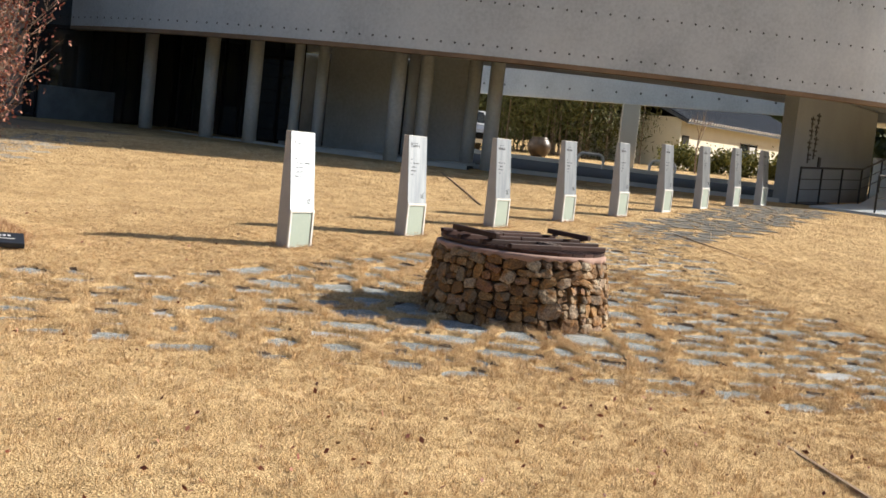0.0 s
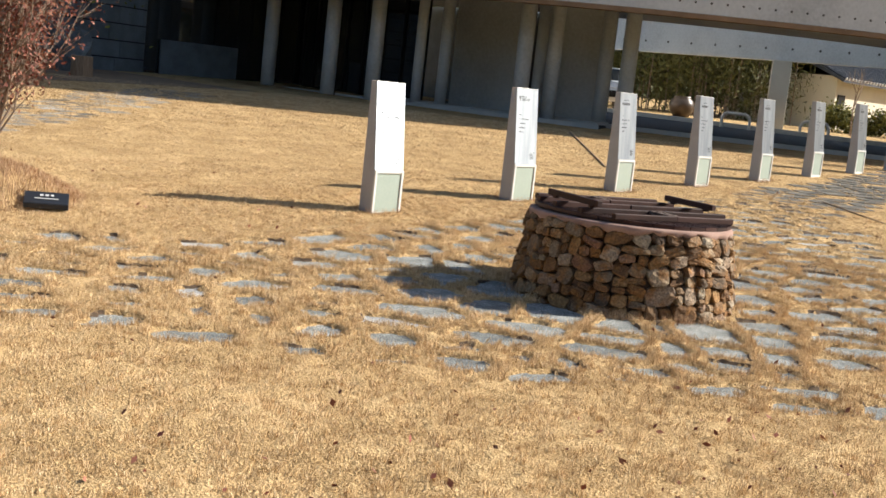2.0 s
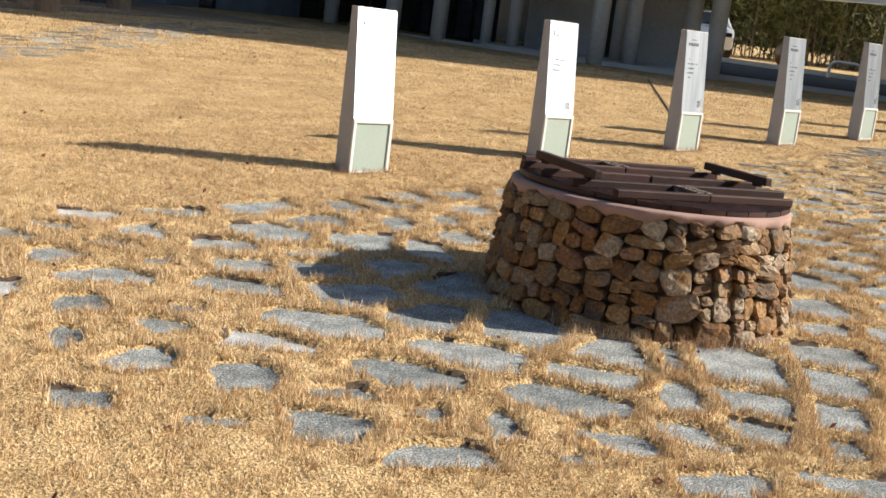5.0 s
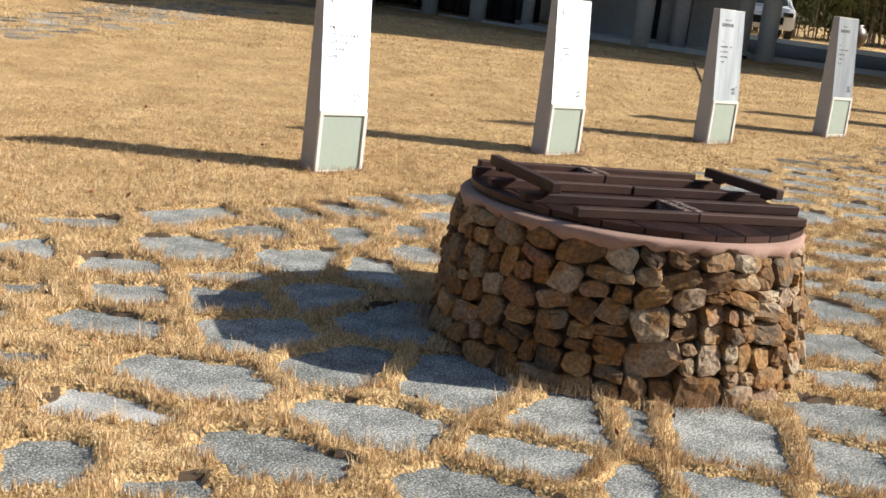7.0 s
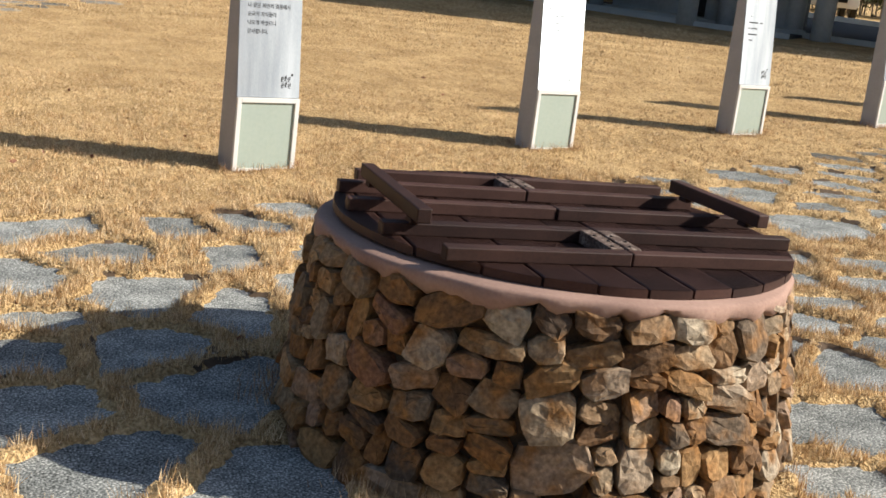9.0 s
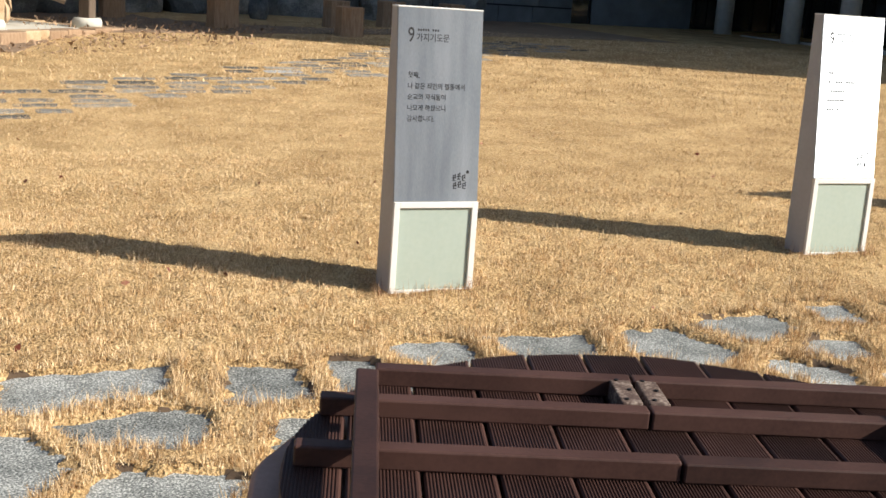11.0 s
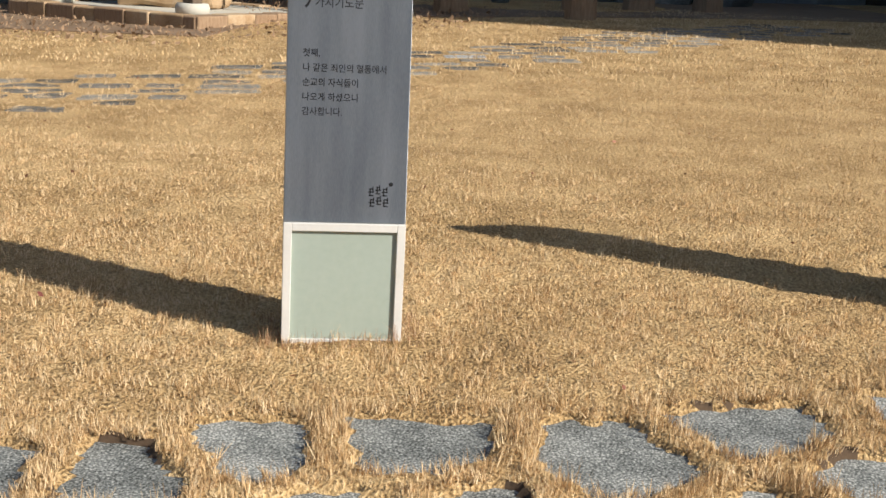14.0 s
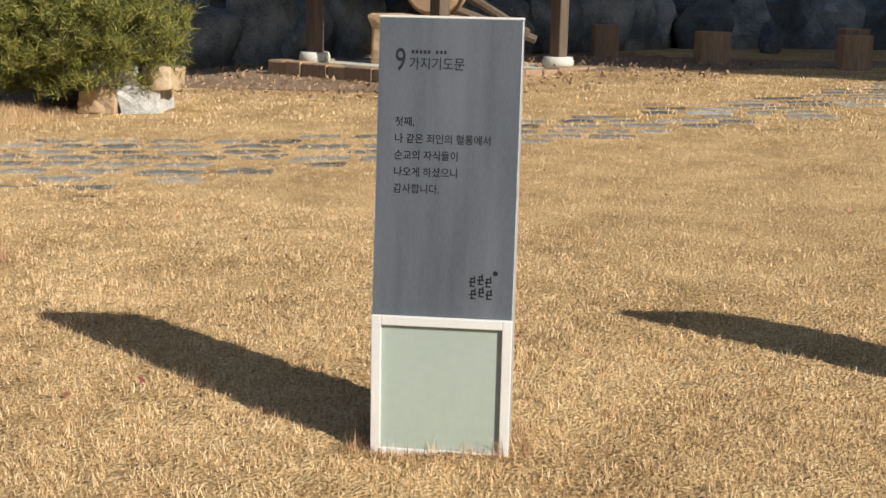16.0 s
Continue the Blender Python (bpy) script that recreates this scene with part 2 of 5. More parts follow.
M_PINE = node_mat("pine_needles", [(0.05, 0.06, 0.012), (0.16, 0.16, 0.03), (0.29, 0.265, 0.06)], 0.7, scale=3, fine=40, bump=0, vary=0.5, island=True)
M_BAMBOO = node_mat("bamboo_leaf", [(0.05, 0.055, 0.015), (0.10, 0.105, 0.03), (0.17, 0.16, 0.05)], 0.7, scale=0.4, fine=6, bump=0, vary=0.5, island=True)
# tones held dark to carry the rockery's shade, which nothing overhead casts
M_ROCK = node_mat("grey_boulder", [(0.035, 0.042, 0.045), (0.12, 0.13, 0.13), (0.34, 0.34, 0.32)], 0.9, scale=2.2, fine=40, bump=0.8, bump_dist=0.03, vary=0.2)
M_WARMROCK = node_mat("warm_cut_stone", [(0.26, 0.16, 0.08), (0.42, 0.29, 0.17), (0.54, 0.43, 0.30)], 0.9, scale=4, fine=60, bump=0.6, bump_dist=0.02, vary=0.2)
M_TIMBER = node_mat("weathered_timber", [(0.075, 0.055, 0.04), (0.17, 0.125, 0.09)], 0.8, scale=5, fine=60, bump=0.4, stretch=(8, 8, 0.6), vary=0.1)
M_STUMP = node_mat("sawn_log", [(0.21, 0.13, 0.075), (0.40, 0.28, 0.18)], 0.9, scale=8, fine=60, bump=0.5, stretch=(6, 6, 0.8), vary=0.15)
# soil under the slabs, also used to paint shadow along their rims
M_SOIL_SHADE = node_mat("dark_soil_and_rim_shade", [(0.05, 0.032, 0.02), (0.13, 0.085, 0.05)], 0.95, scale=6, fine=90, bump=0.5)
M_DIRT = node_mat("bare_earth", [(0.16, 0.105, 0.065), (0.30, 0.21, 0.135)], 0.95, scale=2, fine=60, bump=0.5)
M_JAR = node_mat("brown_glazed_earthenware", [(0.03, 0.02, 0.014), (0.075, 0.048, 0.03)], 0.4, scale=4, fine=40, bump=0.1)
M_CAR = node_mat("white_car_paint", [(0.72, 0.72, 0.72), (0.78, 0.78, 0.78)], 0.25, bump=0)
M_PLAQUE = node_mat("black_polished_stone", [(0.012, 0.013, 0.015), (0.03, 0.032, 0.036)], 0.3, scale=20, fine=200, bump=0.05)


# ---- ground ----
def build_ground():
    nx = np.concatenate([np.linspace(-900, -40, 12), np.linspace(-30, 70, 161), np.linspace(80, 900, 12)])
    ny = np.concatenate([np.linspace(-900, -40, 12), np.linspace(-30, 80, 177), np.linspace(90, 900, 12)])
    X, Y = np.meshgrid(nx, ny)
    V = np.stack([X, Y, ground_z(X, Y)], -1).reshape(-1, 3)
    w = len(nx)
    i = (np.arange(len(ny) - 1)[:, None] * w + np.arange(w - 1)[None]).ravel()
    F = np.stack([i, i + 1, i + w + 1, i + w], -1).ravel()
    me = raw_mesh("ground", V, F, 4, M_THATCH)
    for p in me.polygons:
        p.use_smooth = True
    return tagged(new("ground", me), "dry straw-coloured dormant lawn rising gently towards the building", "lawn", kind="structure")


ground = build_ground()

# ---- paving: places of the stones near the well: x, y, length, width, turn ----
WEST_STONES = [
    (2.74, 7.38, 0.32, 0.31, -2), (2.84, 8.89, 0.15, 0.22, 14), (2.92, 7.76, 0.20, 0.14, 0), (3.01, 9.81, 0.28, 0.40, 24),
    (3.01, 8.15, 0.26, 0.28, 6), (3.09, 7.01, 0.38, 0.24, -18), (3.29, 7.58, 0.17, 0.25, -1), (3.32, 9.82, 0.21, 0.30, 20),
    (3.40, 8.11, 0.23, 0.33, 0), (3.58, 6.70, 0.22, 0.22, -2), (3.59, 7.37, 0.19, 0.39, 1), (3.69, 8.68, 0.30, 0.45, 6),
    (3.70, 7.87, 0.22, 0.29, 7), (3.83, 7.11, 0.31, 0.32, 5), (4.00, 6.45, 0.29, 0.16, -7), (4.00, 7.54, 0.19, 0.21, 1),
    (4.14, 7.80, 0.16, 0.14, -10), (4.16, 8.63, 0.17, 0.18, 2), (4.18, 6.91, 0.24, 0.31, -3), (4.19, 9.25, 0.23, 0.38, 5),
]
MIDDLE_STONES = [
    (4.38, 7.33, 0.44, 0.21, -21), (4.44, 9.77, 0.37, 0.20, -2), (4.45, 8.18, 0.47, 0.25, -29), (4.49, 6.71, 0.28, 0.14, -4),
    (4.58, 9.01, 0.31, 0.28, -9), (4.60, 8.56, 0.32, 0.25, -4), (4.61, 6.09, 0.34, 0.21, -8), (4.69, 7.56, 0.61, 0.32, -22),
    (4.75, 6.47, 0.13, 0.17, -3), (4.82, 6.92, 0.45, 0.35, -22), (4.94, 9.32, 0.43, 0.40, 3), (4.96, 6.33, 0.13, 0.30, -14),
    (4.99, 8.54, 0.30, 0.56, -21), (5.03, 8.05, 0.42, 0.51, 0), (5.05, 9.97, 0.58, 0.35, 21), (5.05, 8.81, 0.36, 0.23, 2),
    (5.13, 6.02, 0.21, 0.13, -10), (5.20, 7.14, 0.51, 0.32, -22), (5.25, 9.68, 0.51, 0.26, 4), (5.25, 7.71, 0.40, 0.49, -5),
]
WELL_STONES = [
    (5.33, 6.15, 0.35, 0.23, -27), (5.38, 6.57, 0.56, 0.33, -32), (5.39, 8.56, 0.35, 0.50, -4), (5.44, 9.13, 0.43, 0.41, 3),
    (5.58, 8.23, 0.37, 0.59, -35), (5.62, 7.49, 0.37, 0.63, -1), (5.63, 6.83, 0.40, 0.34, -16), (5.63, 10.09, 0.25, 0.33, 12),
    (5.66, 6.19, 0.26, 0.24, -15), (5.71, 9.00, 0.26, 0.47, -6), (5.81, 9.64, 0.20, 0.35, 3), (5.86, 6.56, 0.17, 0.43, -12),
    (5.89, 7.15, 0.34, 0.45, -11), (5.96, 6.21, 0.29, 0.29, -29), (5.99, 10.19, 0.36, 0.34, 1), (6.08, 9.30, 0.24, 0.31, 3),
    (6.15, 7.06, 0.13, 0.33, -14), (6.17, 6.48, 0.35, 0.37, -12), (6.19, 9.76, 0.16, 0.28, -21), (6.20, 5.98, 0.13, 0.28, -25),
]
EAST_STONES = [
    (6.22, 10.42, 0.28, 0.35, 17), (6.43, 6.29, 0.20, 0.40, -37), (6.43, 6.92, 0.37, 0.65, -19), (6.55, 10.12, 0.30, 0.26, 11),
    (6.64, 10.59, 0.51, 0.33, 13), (6.77, 6.74, 0.30, 0.43, -22), (6.87, 10.30, 0.22, 0.18, 13), (7.03, 7.05, 0.31, 0.36, -13),
    (7.11, 9.92, 0.35, 0.30, -5), (7.15, 10.66, 0.43, 0.42, 11), (7.35, 7.49, 0.25, 0.17, -7), (7.43, 10.13, 0.52, 0.45, -8),
    (7.48, 10.95, 0.50, 0.29, 21), (7.60, 7.89, 0.37, 0.36, -2), (7.61, 10.36, 0.40, 0.34, -22), (7.79, 10.72, 0.26, 0.23, 13),
    (7.95, 11.22, 0.20, 0.24, 8), (8.01, 8.40, 0.28, 0.36, -6), (9.18, 11.20, 0.53, 0.38, 0), (9.22, 10.48, 0.57, 0.47, 5),
]
PATH_A = [(-4, 9.6), (2.1, 7.45), (4.1, 6.6), (4.8, 5.85), (6.8, 4.5), (12, 1.3), (14.5, 4.0), (9.8, 6.6), (9.9, 7.6), (10.7, 9.3), (12.3, 11.5),
          (14.9, 13.0), (23.3, 17.5), (22.0, 18.6), (13.3, 13.9), (8.4, 11.5), (7.0, 10.9), (5.1, 10.2), (4.06, 9.7), (2.8, 10.1), (-4, 12.6)]
PATH_B = [(-3, 11.6), (1.8, 13.8), (2.9, 15.9), (3.8, 17.2), (6.0, 20.6), (8.5, 24.3), (7.2, 25.2), (5.6, 22.9), (3.8, 19.6), (2.2, 17.3), (0.7, 16.5), (-3, 14.6)]
WELL = (6.535, 8.02)


def inside(poly, x, y):
    n, odd = len(poly), False
    for i in range(n):
        (x0, y0), (x1, y1) = poly[i], poly[(i + 1) % n]
        if (y0 > y) != (y1 > y) and x < x0 + (y - y0) / (y1 - y0) * (x1 - x0):
            odd = not odd
    return odd


def clip_cell(poly, nx, ny, d):
    """Keep the part of poly where nx*x + ny*y <= d."""
    out = []
    for i in range(len(poly)):
        a, b = poly[i], poly[(i + 1) % len(poly)]
        da, db = nx * a[0] + ny * a[1] - d, nx * b[0] + ny * b[1] - d
        if da <= 0:
            out.append(a)
        if (da < 0) != (db < 0) and abs(da - db) > 1e-9:
            t = da / (da - db)
            out.append((a[0] + t * (b[0] - a[0]), a[1] + t * (b[1] - a[1])))
    return out


def fill_path(poly, turn, rng, taken, lo=0.32, hi=0.58, wide=0.27):
    """Rows of uneven slabs across a path, keeping clear of those already laid."""
    made = []
    c, s = math.cos(radians(turn)), math.sin(radians(turn))
    us = [x * c + y * s for x, y in poly]
    vs = [-x * s + y * c for x, y in poly]
    v = min(vs)
    while v < max(vs):
        h = wide * rng.uniform(0.8, 1.25)
        u = min(us) + rng.uniform(0, 0.4)
        while u < max(us):
            L = rng.uniform(lo, hi)
            uu, vv = u + L / 2, v + h / 2 + rng.uniform(-0.04, 0.04)
            x, y = uu * c - vv * s, uu * s + vv * c
            u += L + rng.uniform(0.05, 0.15)
            if not inside(poly, x, y) or rng.random() < 0.03:
                continue
            if math.hypot(x - WELL[0], y - WELL[1]) < 0.95:
                continue
            if any(abs(x - o[0]) < 0.9 and math.hypot(x - o[0], y - o[1]) < 0.15 + 0.27 * (o[2] + o[3]) for o in taken):
                continue
            made.append((x, y, L * rng.uniform(0.9, 1.02), h * rng.uniform(0.78, 0.95), turn + rng.uniform(-9, 9)))
        v += h + rng.uniform(0.04, 0.09)
    return made


rng = random.Random(5)
laid = []
for o in WEST_STONES + MIDDLE_STONES + WELL_STONES + EAST_STONES:
    if all(math.hypot(o[0] - p[0], o[1] - p[1]) > 0.22 * (max(o[2:4]) + max(p[2:4])) for p in laid):
        laid.append(o)
fill_a = fill_path(PATH_A, -14, rng, laid)
fill_b = [o for o in fill_path([(x + 0.15, y - 0.3) for x, y in PATH_B], 20, rng, [], 0.24, 0.5, 0.22) if rng.random() < 0.85]


def slab_cells(stones, grow, gap):
    """Outline of every slab: its own uneven box, cut back where a neighbour comes close."""
    cells = []
    rng = random.Random(17)
    for o in stones:
        x, y, L, W, turn = o
        c, s = math.cos(radians(turn)), math.sin(radians(turn))
        a, b = L * grow / 2 + 0.02, W * grow / 2 + 0.02
        box4 = [(sx * a * rng.uniform(0.86, 1.08), sy * b * rng.uniform(0.86, 1.08)) for sx, sy in ((-1, -1), (1, -1), (1, 1), (-1, 1))]
        cell = [(x + u * c - v * s, y + u * s + v * c) for u, v in box4]
        for p in stones:
            dx, dy = p[0] - x, p[1] - y
            dist = math.hypot(dx, dy)
            if dist < 1e-6 or dist > 1.1:
                continue
            r1, r2 = 0.25 * L * W, 0.25 * p[2] * p[3]
            k = (dist * dist + r1 - r2) / (2 * dist) - gap
            nx, ny = dx / dist, dy / dist
            cell = clip_cell(cell, nx, ny, nx * x + ny * y + k)
            if len(cell) < 3:
                break
        if len(cell) < 3:
            continue
        area = abs(sum(cell[i - 1][0] * cell[i][1] - cell[i][0] * cell[i - 1][1] for i in range(len(cell)))) / 2
        if area > 0.018:
            cells.append(cell)
    return cells


def slab_outline(cell, rng):
    """Knocked-off corners and slightly wandering sides."""
    m = len(cell)
    pts = []
    for i in range(m):
        a, b, c = cell[i - 1], cell[i], cell[(i + 1) % m]
        la, lc = math.dist(a, b), math.dist(b, c)
        if la < 0.03 or lc < 0.03:
            pts.append(b)
            continue
        f, g = rng.uniform(0.012, 0.04) / la, rng.uniform(0.012, 0.04) / lc
        f, g = min(f, 0.4), min(g, 0.4)
        p, q = (b[0] + (a[0] - b[0]) * f, b[1] + (a[1] - b[1]) * f), (b[0] + (c[0] - b[0]) * g, b[1] + (c[1] - b[1]) * g)
        pts += [p, (0.3 * (p[0] + q[0]) + 0.4 * b[0], 0.3 * (p[1] + q[1]) + 0.4 * b[1]), q]
        if lc > 0.12:
            w = rng.uniform(0.35, 0.65)
            pts.append((b[0] + (c[0] - b[0]) * w + rng.uniform(-0.008, 0.008), b[1] + (c[1] - b[1]) * w + rng.uniform(-0.008, 0.008)))
    return pts


def slab_mesh(name, pts, rng, material, top=0.008):
    """A slab with a sharp worn rim and a nearly flat top."""
    n = len(pts)
    rings = [(1.0, -0.06), (1.0, top - 0.005), (0.985, top)]
    V = [(x * f, y * f, z) for f, z in rings for x, y in pts]
    F = []
    for k in range(2):
        F += [(k * n + i, k * n + (i + 1) % n, (k + 1) * n + (i + 1) % n, (k + 1) * n + i) for i in range(n)]
    F += [tuple(2 * n + i for i in range(n))]
    me = bpy.data.meshes.new(name)
    me.from_pydata(V, [], F)
    me.materials.append(material)
    return me


pavement = empty("pavement", pose(0, 0, 0), "grey granite stepping slabs sunk in dry grass round the well", "path", kind="structure")
far_pavement = empty("pavement", pose(0, 0, 0), "flat grey slabs crossing the far lawn towards the building", "path", kind="structure")


def lay(cells, owner, rng, top=0.008, stone=M_GRANITE):
    for cell in cells:
        x, y = sum(p[0] for p in cell) / len(cell), sum(p[1] for p in cell) / len(cell)
        pts = [(px - x, py - y) for px, py in slab_outline(cell, rng)]
        pale = rng.random() < 0.025
        ob = new("paving_stone", slab_mesh("paving_stone", pts, rng, M_GRANITE_PALE if pale else stone, top))
        e = 0.25
        dzx, dzy = (gz(x + e, y) - gz(x - e, y)) / (2 * e), (gz(x, y + e) - gz(x, y - e)) / (2 * e)
        ob.matrix_basis = pose(x, y, gz(x, y), math.degrees(math.atan(dzy)) + rng.uniform(-0.7, 0.7), -math.degrees(math.atan(dzx)) + rng.uniform(-0.7, 0.7), 0)
        ob.parent = owner


cells_a = sorted(slab_cells(laid + fill_a, 1.22, 0.028), key=lambda c: math.hypot(c[0][0] - 6.5, c[0][1] - 8.0))
cells_b = slab_cells(fill_b, 1.0, 0.03)
lay(cells_a[:290], pavement, random.Random(11))
lay(cells_b, far_pavement, random.Random(12), 0.002, M_DUSTY)


def join_slabs(cells, rng):
    V, F = [], []
    for cell in cells:
        pts = slab_outline(cell, rng)
        n = len(pts)
        b = len(V)
        for z in (-0.05, 0.008):
            V += [(px, py, gz(px, py) + z) for px, py in pts]
        F += [(b + i, b + (i + 1) % n, b + n + (i + 1) % n, b + n + i) for i in range(n)] + [tuple(b + n + i for i in range(n))]
    me = bpy.data.meshes.new("distant_slabs")
    me.from_pydata(V, [], F)
    me.materials.append(M_DUSTY)
    return me


rest = cells_a[290:]
if rest:
    far_slabs = tagged(new("distant_slabs", join_slabs(rest, random.Random(3))), "rows of grey slabs sunk in grass beside the pillars", kind="stuff")
    far_slabs.parent = pavement


# ---- grass blades ----
def slab_mask(x0, y0, nx, ny, step, grow, thin):
    """Cells of a grid that lie on a slab; the turf has closed further over the far path."""
    mask = np.zeros((ny, nx), bool)
    for cells, g in ((cells_a, grow), (cells_b, grow - thin)):
        for cell in cells:
            xs, ys = [p[0] for p in cell], [p[1] for p in cell]
            i0, i1 = max(0, int((min(xs) - 0.1 - x0) / step)), min(nx, int((max(xs) + 0.1 - x0) / step) + 1)
            j0, j1 = max(0, int((min(ys) - 0.1 - y0) / step)), min(ny, int((max(ys) + 0.1 - y0) / step) + 1)
            if i0 >= i1 or j0 >= j1:
                continue
            gx, gy = np.meshgrid(x0 + (np.arange(i0, i1) + 0.5) * step, y0 + (np.arange(j0, j1) + 0.5) * step)
            on = np.ones(gx.shape, bool)
            wob = 0.008 * np.sin(gx * 41 + 3 * np.sin(gy * 23)) + 0.006 * np.sin(gy * 67 + gx * 30)
            away = max(0.0, math.hypot(cell[0][0] - WELL[0], cell[0][1] - WELL[1]) - 1.7)
            closed = 0.032 * min(1.0, away / 1.3) * (0.5 + 0.5 * math.sin(cell[0][0] * 5.3 + 2.1 * cell[0][1])) + 0.018 * min(1.0, away / 1.3)
            if cell[0][0] > 6.7 and cell[0][1] < 9.0 and away < 1.6:
                closed = -0.008
            elif cell[0][0] > 7.2:
                closed *= 0.4
            for k in range(len(cell)):
                (ax, ay), (bx, by) = cell[k - 1], cell[k]
                ln = math.hypot(bx - ax, by - ay)
                if ln > 1e-5:
                    on &= ((gx - ax) * (by - ay) - (gy - ay) * (bx - ax)) / ln < g + wob - closed
            mask[j0:j1, i0:i1] |= on
    return mask


X0, Y0, STEP = -8.0, -2.0, 0.0125
NX, NY = int(36 / STEP), int(32 / STEP)
MASK = slab_mask(X0, Y0, NX, NY, STEP, -0.010, 0.035)
NEAR = slab_mask(X0, Y0, NX, NY, STEP, 0.045, 0.0)


def look_up(mask, x, y):
    i, j = ((x - X0) / STEP).astype(int), ((y - Y0) / STEP).astype(int)
    ok = (i >= 0) & (i < NX) & (j >= 0) & (j < NY)
    out = np.zeros(np.shape(x), bool)
    out[ok] = mask[j[ok], i[ok]]
    return out


TX0, TX1, TY0, TY1, TURF = 0.8, 13.6, 3.4, 14.4, 0.030


def turf_h(x, y):
    """Height of the matted turf over the soil: full by the slabs, none at the sheet's rim."""
    rim = np.minimum(np.minimum(x - TX0, TX1 - x), np.minimum(y - TY0, TY1 - y))
    return TURF * np.clip(rim / 1.2, 0, 1)


def build_turf():
    """Matted turf round the slabs: a sheet that drops to the soil where a slab lies."""
    st = 0.028
    xs, ys = np.arange(TX0, TX1, st), np.arange(TY0, TY1, st)
    X, Y = np.meshgrid(xs, ys)
    rs = np.random.RandomState(2)
    bare = look_up(MASK, X, Y) | (np.hypot(X - WELL[0], Y - WELL[1]) < 0.77)
    lump = 0.006 * np.sin(X * 17 + 2 * np.sin(Y * 7)) * np.sin(Y * 15 + 2 * np.sin(X * 6)) + rs.normal(0, 0.0035, X.shape)
    Z = ground_z(X, Y) + np.where(bare, 0.001, turf_h(X, Y) + lump * np.clip(turf_h(X, Y) / TURF, 0, 1) - 0.004)
    V = np.stack([X + rs.normal(0, 0.004, X.shape), Y + rs.normal(0, 0.004, X.shape), Z], -1).reshape(-1, 3)
    w = len(xs)
    i = (np.arange(len(ys) - 1)[:, None] * w + np.arange(w - 1)[None]).ravel()
    me = raw_mesh("turf", V, np.stack([i, i + 1, i + w + 1, i + w], -1).ravel(), 4, M_THATCH)
    me.polygons.foreach_set("use_smooth", np.ones(len(me.polygons), bool))
    me.materials.append(M_SOIL_SHADE)
    flat = bare.ravel()
    # patchy slab-edge cells take the soil colour too, as the turf lip's shadow
    worn = (np.sin(X * 9 + 2 * np.sin(Y * 5)) * np.sin(Y * 11 + 2 * np.sin(X * 4)) > 0.55).ravel()
    me.polygons.foreach_set("material_index", ((flat[i] & flat[i + 1] & flat[i + w] & flat[i + w + 1]) | (worn[i] & (flat[i] | flat[i + 1] | flat[i + w] | flat[i + w + 1]))).astype(np.int32))
    return tagged(new("turf", me), "matted dry turf standing proud of the sunken slabs", "turf", kind="structure")


build_turf()


def grass(name, x0, x1, y0, y1, per_m2, height, width, rs, keep, label, blades=9, spread=0.022):
    """Tufts of blades that share a place, a height and a lean."""
    n = int((x1 - x0) * (y1 - y0) * per_m2)
    x, y = rs.uniform(x0, x1, n), rs.uniform(y0, y1, n)
    ok = keep(x, y) & ~look_up(MASK, x, y) & (np.hypot(x - WELL[0], y - WELL[1]) > 0.83)
    x, y = x[ok], y[ok]
    edge = look_up(NEAR, x, y)
    th = height * rs.gamma(6, 1 / 6, len(x)) * np.where(edge, 1.35, 1.0)
    ld, lm = rs.uniform(0, 2 * np.pi, len(x)), np.abs(rs.normal(0, 0.26, len(x)))
    rp = lambda v: np.repeat(v, blades)
    n = len(x) * blades
    bx, by = rp(x) + rs.normal(0, spread, n), rp(y) + rs.normal(0, spread, n)
    inside_slab = look_up(MASK, bx, by)
    bx, by = np.where(inside_slab, rp(x), bx), np.where(inside_slab, rp(y), by)
    h = rp(th) * rs.uniform(0.4, 1.15, n)
    a, d, own = rs.uniform(0, 2 * np.pi, n), rs.uniform(0, 2 * np.pi, n), np.abs(rs.normal(0, 0.38, n))
    dx = rp(lm * np.cos(ld)) + own * np.cos(d)
    dy = rp(lm * np.sin(ld)) + own * np.sin(d)
    z = ground_z(bx, by) + turf_h(bx, by) - 0.006
    w = width * rs.uniform(0.6, 1.3, n) / 2
    V = np.zeros((n, 3, 3), np.float32)
    V[:, 0] = np.stack([bx - w * np.cos(a), by - w * np.sin(a), z], -1)
    V[:, 1] = np.stack([bx + w * np.cos(a), by + w * np.sin(a), z], -1)
    V[:, 2] = np.stack([bx + h * dx, by + h * dy, z + h], -1)
    me = raw_mesh(name, V.reshape(-1, 3), np.arange(3 * n, dtype=np.int32), 3, M_BLADE)
    return tagged(new(name, me), label, "grass", kind="stuff")


rs = np.random.RandomState(4)
near_zone = lambda x, y: (np.hypot(x - 5.4, y - 7.8) < 4.8)
grass("lawn_grass", 0.6, 10.2, 3.0, 12.6, 760, 0.023, 0.0026, rs, near_zone, "short dry straw-coloured grass blades by the well", 16, 0.015)
edge_zone = lambda x, y: (np.hypot(x - 5.4, y - 7.8) < 4.8) & look_up(NEAR, x, y)
grass("lawn_grass", 0.6, 10.2, 3.0, 12.6, 1300, 0.027, 0.0028, rs, edge_zone, "longer dry grass curling over the edges of the slabs", 10, 0.011)
mid_zone = lambda x, y: (np.hypot(x - 5.4, y - 7.8) >= 4.8) & (0.57 * x + 0.82 * y > 1.6) & (np.hypot(x - 5.6, y - 7.6) < 10.5)
